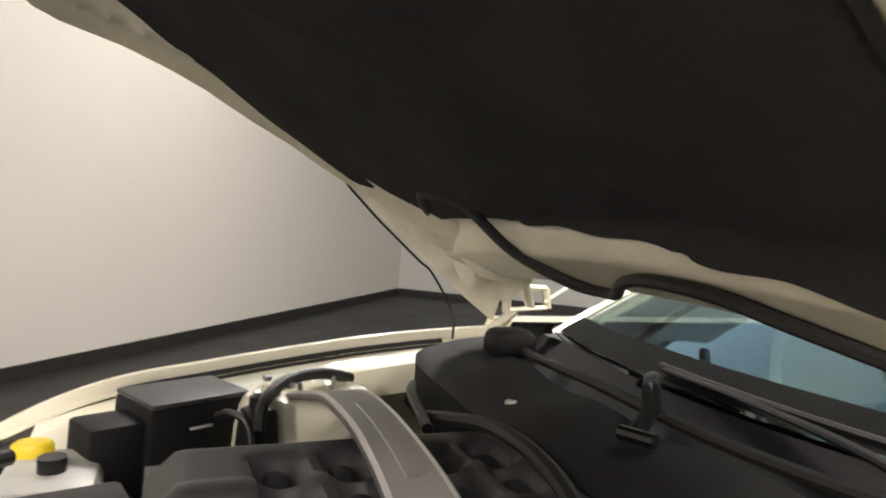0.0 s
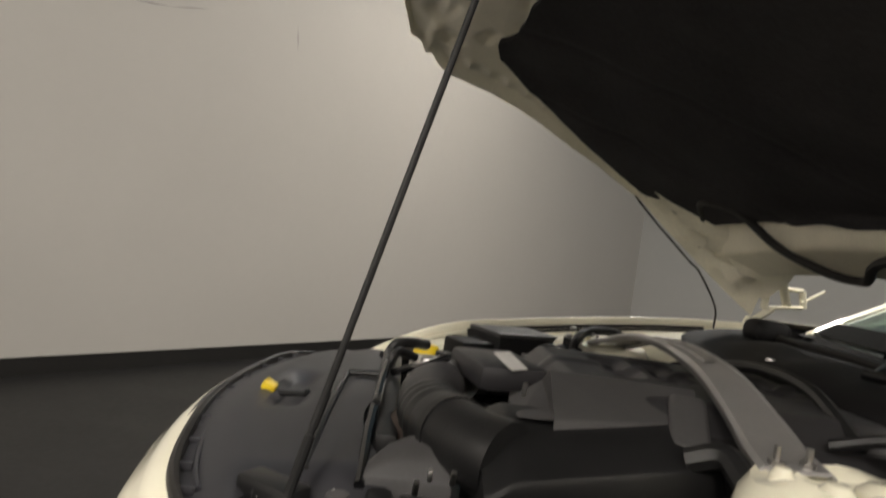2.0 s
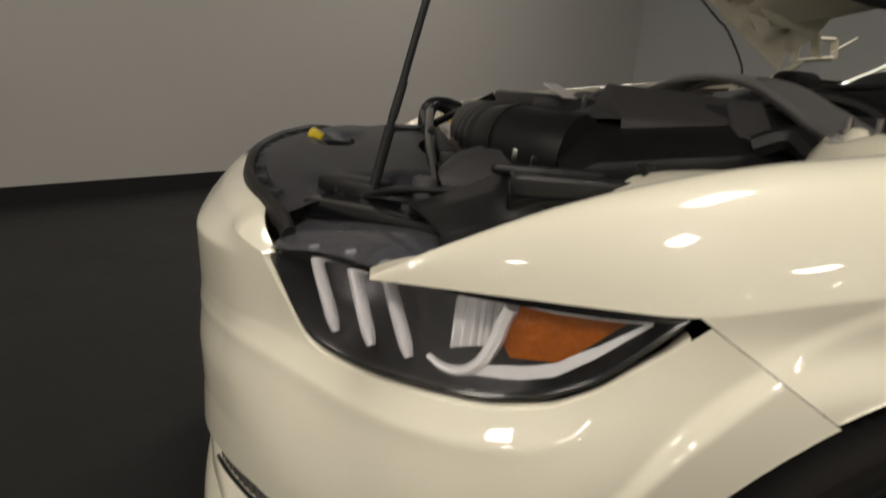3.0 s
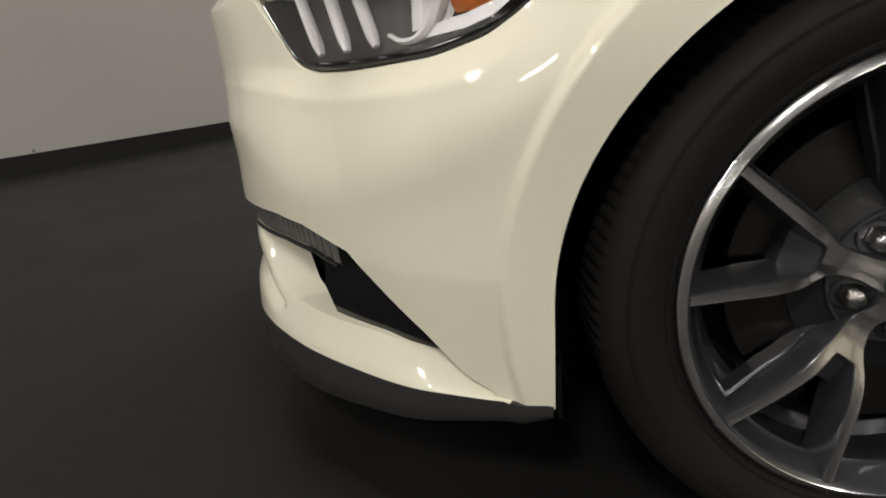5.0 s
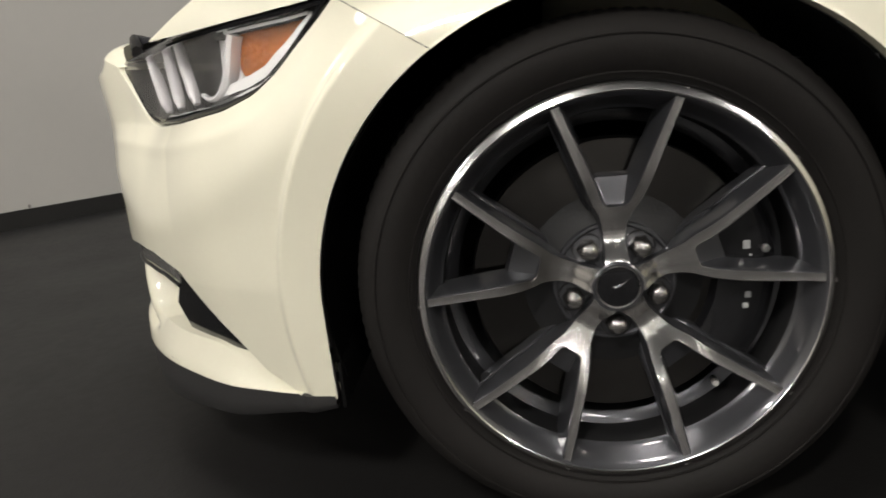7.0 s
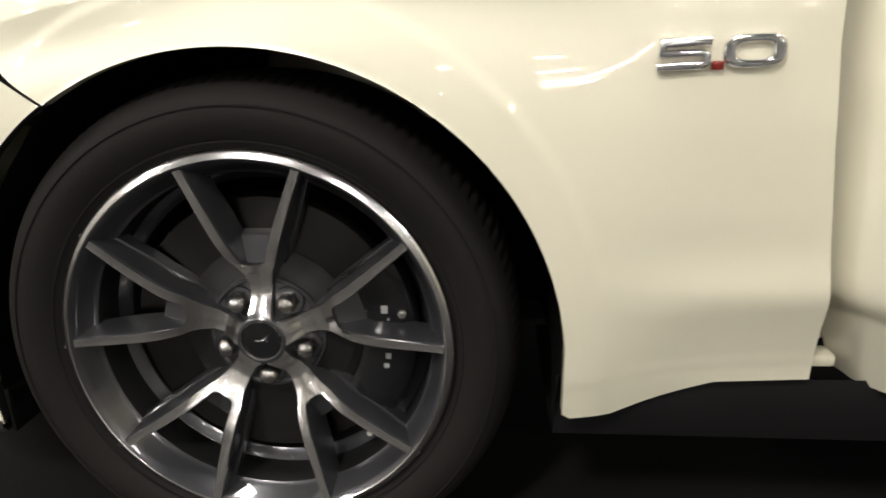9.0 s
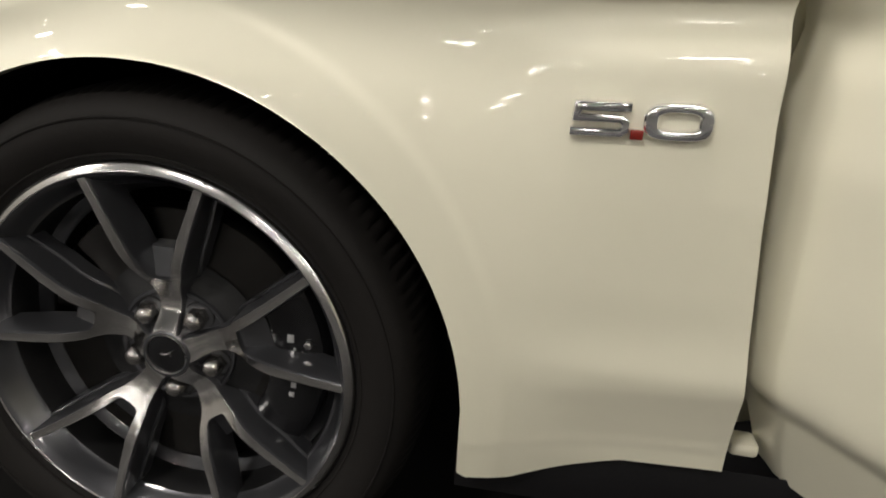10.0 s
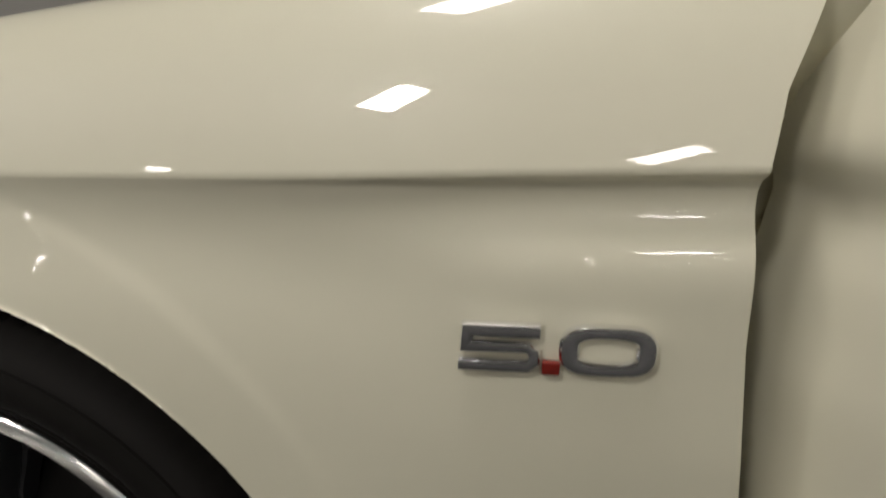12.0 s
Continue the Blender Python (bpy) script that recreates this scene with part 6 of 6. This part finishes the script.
def cowl():
    bm = bmesh.new()
    rows = []
    for y in np.linspace(-0.74, 0.74, 60):
        f = 0.36 + 0.05 * (y / 0.74) ** 2
        rows.append([(f + (0.70 + 0.16 * (y / 0.74) ** 2 - f) * s, y, h + 0.006 * math.sin(20 * y) * ease(s * 4) * ease((1 - s) * 4)) for s, h in ((0, 0.78), (0.02, 0.90), (0.10, 0.925), (0.32, 0.945), (0.55, 0.955), (0.62, 0.925), (0.68, 0.895), (0.82, 0.890), (0.93, 0.930), (1.0, 0.975))])
    sheet(bm, rows)
    c = part("cowl_panel", bm, GREY_PL, car, "dark grey plastic scuttle panel")
    bm = bmesh.new()
    line = [(0.60 + 0.07 * (y / 0.72) ** 2, y, 0.965 + 0.004 * math.sin(9 * y)) for y in np.linspace(-0.72, 0.72, 40)]
    tube(bm, line, 0.012, 8)
    part("cowl_seal", bm, SEAL, c)
    bm = bmesh.new()
    tube(bm, smooth_path([(0.66, 0.10, 0.985), (0.645, 0.06, 1.012), (0.60, 0.01, 1.01), (0.55, -0.05, 0.985), (0.49, -0.09, 0.962)], 6), 0.016, 10, flat=0.6)
    tube(bm, [(0.50, -0.125, 0.960), (0.475, -0.07, 0.960)], 0.012, 10)
    part("catch_arm", bm, GLOSS_BLACK, c, "glossy black catch arm")
    bm = bmesh.new()
    block(bm, (0.625, 0.575, 0.972), (0.12, 0.11, 0.075), 0.032, seg=4)
    part("hinge_cover", bm, GREY_PL, c)


cowl()


def screen(y, s):
    """Windscreen: s=0 along the scuttle, 1 along the roof."""
    x0, z0 = 0.70 + 0.170 * (y / 0.72) ** 2, 0.975 + 0.012 * (1 - (y / 0.72) ** 2)
    x1, z1 = 1.42 + 0.12 * (y / 0.60) ** 2, 1.36 - 0.03 * (y / 0.60) ** 2
    k = 1 - 0.2 * s
    return Vector((x0 + (x1 - x0) * s, y * k, z0 + (z1 - z0) * s + 0.03 * math.sin(math.pi * s)))


bm = bmesh.new()
sheet(bm, [[screen(y, s) for y in np.linspace(-0.72, 0.72, 40)] for s in np.linspace(0, 1, 20)])
ws = part("windscreen", bm, WINDSHIELD, car, "tinted laminated windscreen", solid=0.005)
ws.visible_shadow = False
bm = bmesh.new()
sheet(bm, [[screen(y, s) + Vector((-0.003, 0, 0.006)) for y in np.linspace(-0.72, 0.72, 40)] for s in np.linspace(0, 0.095, 5)])
part("frit_band", bm, LINER, ws, "black border along the foot of the glass")
for side in (-1, 1):
    bm = bmesh.new()
    rows = []
    for s in np.linspace(-0.03, 1, 20):
        p = screen(side * 0.72, s)
        rows.append([p + Vector((dx, side * dy, dz)) for dx, dy, dz in ((-0.005, -0.012, 0.006), (0.0, 0.010, 0.014), (0.03, 0.045, 0.004), (0.07, 0.055, -0.025), (0.08, 0.03, -0.03))])
    sheet(bm, rows)
    part("screen_pillar", bm, PAINT, car)
for y0, y1 in ((-0.50, 0.10),):
    bm = bmesh.new()
    a, b = Vector((0.66 + 0.1 * y0 * y0, y0, 0.965)), screen(y1, 0.03) + Vector((-0.02, 0, 0.012))
    tube(bm, smooth_path([a, a.lerp(b, 0.35) + Vector((-0.01, 0, 0.02)), a.lerp(b, 0.7) + Vector((0, 0, 0.012)), b], 6), [0.014 - 0.0004 * k for k in range(19)], 8, flat=0.6)
    w = part("wiper", bm, GREY_PL, car, "black wiper arm and blade")
    bm = bmesh.new()
    tube(bm, [screen(y0 + (y1 - y0) * t, 0.015 + 0.02 * t) + Vector((-0.008, 0, 0.012)) for t in np.linspace(0.15, 1.05, 12)], 0.006, 6)
    part("wiper_blade", bm, SEAL, w)


def cabin():
    """Roof, quarters and tail as one plain shell behind the doors."""
    bm = bmesh.new()
    rows = []
    for y in np.linspace(-0.60, 0.60, 26):
        q = (y / 0.6) ** 2
        rows.append([(x, y * k, z - q * 0.035) for x, z, k in ((1.50 + 0.1 * q, 1.362, 0.96), (1.75, 1.378, 0.98), (2.1, 1.37, 0.98), (2.5, 1.29, 0.98), (2.95, 1.11, 1.1), (3.25, 1.06, 1.25), (3.62, 1.05, 1.3))])
    sheet(bm, rows)
    part("roof", bm, PAINT, car)
    for side in (-1, 1):
        bm = bmesh.new()
        rows = []
        for x in np.linspace(1.85, 3.66, 40):
            t = interp(x, [1.85, 2.3, 2.72, 3.2, 3.66], [1.0, 1.03, 1.05, 1.05, 1.0])
            w = interp(x, [1.85, 2.4, 2.8, 3.3, 3.66], [0.93, 0.95, 0.955, 0.93, 0.84])
            rows.append([(x, side * w * k, z) for k, z in ((0.80, t), (0.93, t - 0.06), (1.0, t - 0.20), (1.0, 0.62), (1.0, 0.45), (0.97, 0.26))])
        sheet(bm, rows)
        cut_arch_rear(bm)
        part("rear_quarter", bm, PAINT, car)
    bm = bmesh.new()
    sheet(bm, [[(x, y, z) for y in np.linspace(-0.83, 0.83, 8)] for x, z in ((3.62, 1.05), (3.70, 0.90), (3.72, 0.70), (3.74, 0.50), (3.66, 0.28))])
    part("rear_bumper", bm, PAINT, car)
    bm = bmesh.new()
    sheet(bm, [[(x, y, z) for y in np.linspace(-0.70, 0.70, 8)] for x, z in ((0.80, 0.97), (0.98, 0.98), (1.10, 0.95), (1.12, 0.70), (1.2, 0.45), (2.6, 0.42), (2.62, 0.9), (2.9, 1.0))])
    part("dashboard", bm, INTERIOR, car)


def cut_arch_rear(bm):
    bmesh.ops.delete(bm, geom=[f for f in bm.faces if math.hypot(f.calc_center_median().x - 2.72, f.calc_center_median().z - WHEEL_Z) < 0.37], context="FACES")


cabin()
copy_part(wheel, pose(2.72, -0.897, WHEEL_Z))
copy_part(wheel, pose(2.72, 0.897, WHEEL_Z, 0, 0, 180))

# ---------------------------------------------------------------- driver's door, ajar


def door_skin(side, opened):
    L = 1.16
    bm = bmesh.new()
    rows = []
    for x in np.linspace(0, L, 60):
        row = []
        for s in np.linspace(0, 1, 60):
            z = 1.0 + (0.292 - 1.0) * s
            y = interp(z, [0.28, 0.30, 0.402, 0.414, 0.440, 0.52, 0.66, 0.74, 0.79, 0.815, 0.84, 0.93, 1.0], [0.876, 0.884, 0.926, 0.941, 0.9445, 0.947, 0.945, 0.934, 0.920, 0.935, 0.930, 0.895, 0.84])
            lead = interp(z, [0.28, 0.42, 0.60, 0.70, 0.80, 0.86, 0.95, 1.0], [0.002, -0.010, -0.032, -0.040, -0.041, -0.030, 0.01, 0.03])
            y -= 0.020 * (1 - ease(x / 0.07)) ** 2
            row.append((x + lead * (1 - x / L), -(y - 0.93), z))
        rows.append(row)
    sheet(bm, rows)
    edge = [e for e in bm.edges if e.is_boundary]
    ex = bmesh.ops.extrude_edge_only(bm, edges=edge)["geom"]
    for v in (g for g in ex if isinstance(g, bmesh.types.BMVert)):
        v.co.y += 0.11
        v.co.x += 0.03 if v.co.x < 0.3 else -0.02
    d = part("door", bm, PAINT, car, "cream door swung open" if opened else "")
    bm = bmesh.new()
    sheet(bm, [[(x, 0.115, z) for x in np.linspace(0.03, L - 0.03, 4)] for z in (0.31, 0.6, 0.98)])
    part("door_card", bm, INTERIOR, d)
    return d


door = door_skin(-1, True)
door.matrix_basis = pose(0.691, -0.876, 0, 0, 0, -55)
d2 = door_skin(1, False)
d2.matrix_basis = pose(0.695 + 1.16, 0.93, 0, 0, 0, 180)
# hinge pillar behind the wing
bm = bmesh.new()
sheet(bm, [[(x, y, z) for x, y in ((0.60, -0.84), (0.66, -0.825), (0.70, -0.81), (0.78, -0.77), (0.80, -0.70))] for z in (0.30, 0.6, 0.98)])
part("hinge_pillar", bm, PAINT, car)
bm = bmesh.new()
block(bm, (0.722, -0.858, 0.312), (0.034, 0.034, 0.018), 0.006)
part("sill_end", bm, PAINT, car)

# ---------------------------------------------------------------- wing badge
for side in (-1, 1):
    def at(u, v, o):
        """Badge plane: u back along the wing, v up, o out."""
        return Vector((u, side * (interp(v, [0.66, 0.71], [0.9485, 0.9445]) + o), v + 0.003 + 0.035 * (u - 0.468)))

    def stroke(bm, pts, w, h=0.0045, lean=0.0):
        pts = [Vector((p[0], 0, p[1])) for p in pts]
        lft, rgt = [], []
        for k, p in enumerate(pts):
            a, b = pts[max(k - 1, 0)], pts[min(k + 1, len(pts) - 1)]
            d0, d1 = (p - a).normalized() if k else (b - p).normalized(), (b - p).normalized() if k < len(pts) - 1 else (p - a).normalized()
            d = (d0 + d1).normalized()
            n = Vector((-d.z, 0, d.x)) / max(0.5, d.dot(d0))
            wk = w[k] if isinstance(w, list) else w
            lft.append(p + n * wk)
            rgt.append(p - n * wk)
        rows = []
        for a, b in zip(lft, rgt):
            m = (a + b) / 2
            e = [a, a.lerp(m, 0.24), m, b.lerp(m, 0.24), b]
            rows.append([at(a.x, a.z, -0.002)] + [at(q.x, q.z, o) for q, o in zip(e, (h * 0.50, h * 0.95, h * 1.14, h * 0.95, h * 0.50))] + [at(b.x, b.z, -0.002)])
        vs = sheet(bm, rows)
        for r in (vs[0], vs[-1]):
            bm.faces.new(r)

    bm = bmesh.new()
    stroke(bm, [(0.5215, 0.6994), (0.4745, 0.6994), (0.4735, 0.6885), (0.5140, 0.6885), (0.5180, 0.6852), (0.5180, 0.6792), (0.5140, 0.6758), (0.4690, 0.6758)], [0.0048, 0.0048, 0.0040, 0.0036, 0.0040, 0.0042, 0.0042, 0.0042])
    five = part("badge", bm, CHROME, car, "chrome 5.0 wing badge with a red dot")
    bm = bmesh.new()
    ring = []
    for k in range(33):
        a = 2 * math.pi * k / 32
        c, s = math.cos(a), math.sin(a)
        ring.append((0.5650 + 0.0245 * math.copysign(abs(c) ** 0.62, c), 0.688 + 0.0125 * math.copysign(abs(s) ** 0.62, s)))
    stroke(bm, ring, [0.0042 + 0.0024 * math.cos(2 * math.pi * k / 32) ** 2 for k in range(33)])
    part("badge_digit", bm, CHROME, five)
    bm = bmesh.new()
    block(bm, at(0.5295, 0.6752, 0.001), (0.0118, 0.006, 0.0090), 0.001)
    part("badge_dot", bm, RED, five, "red enamel dot")
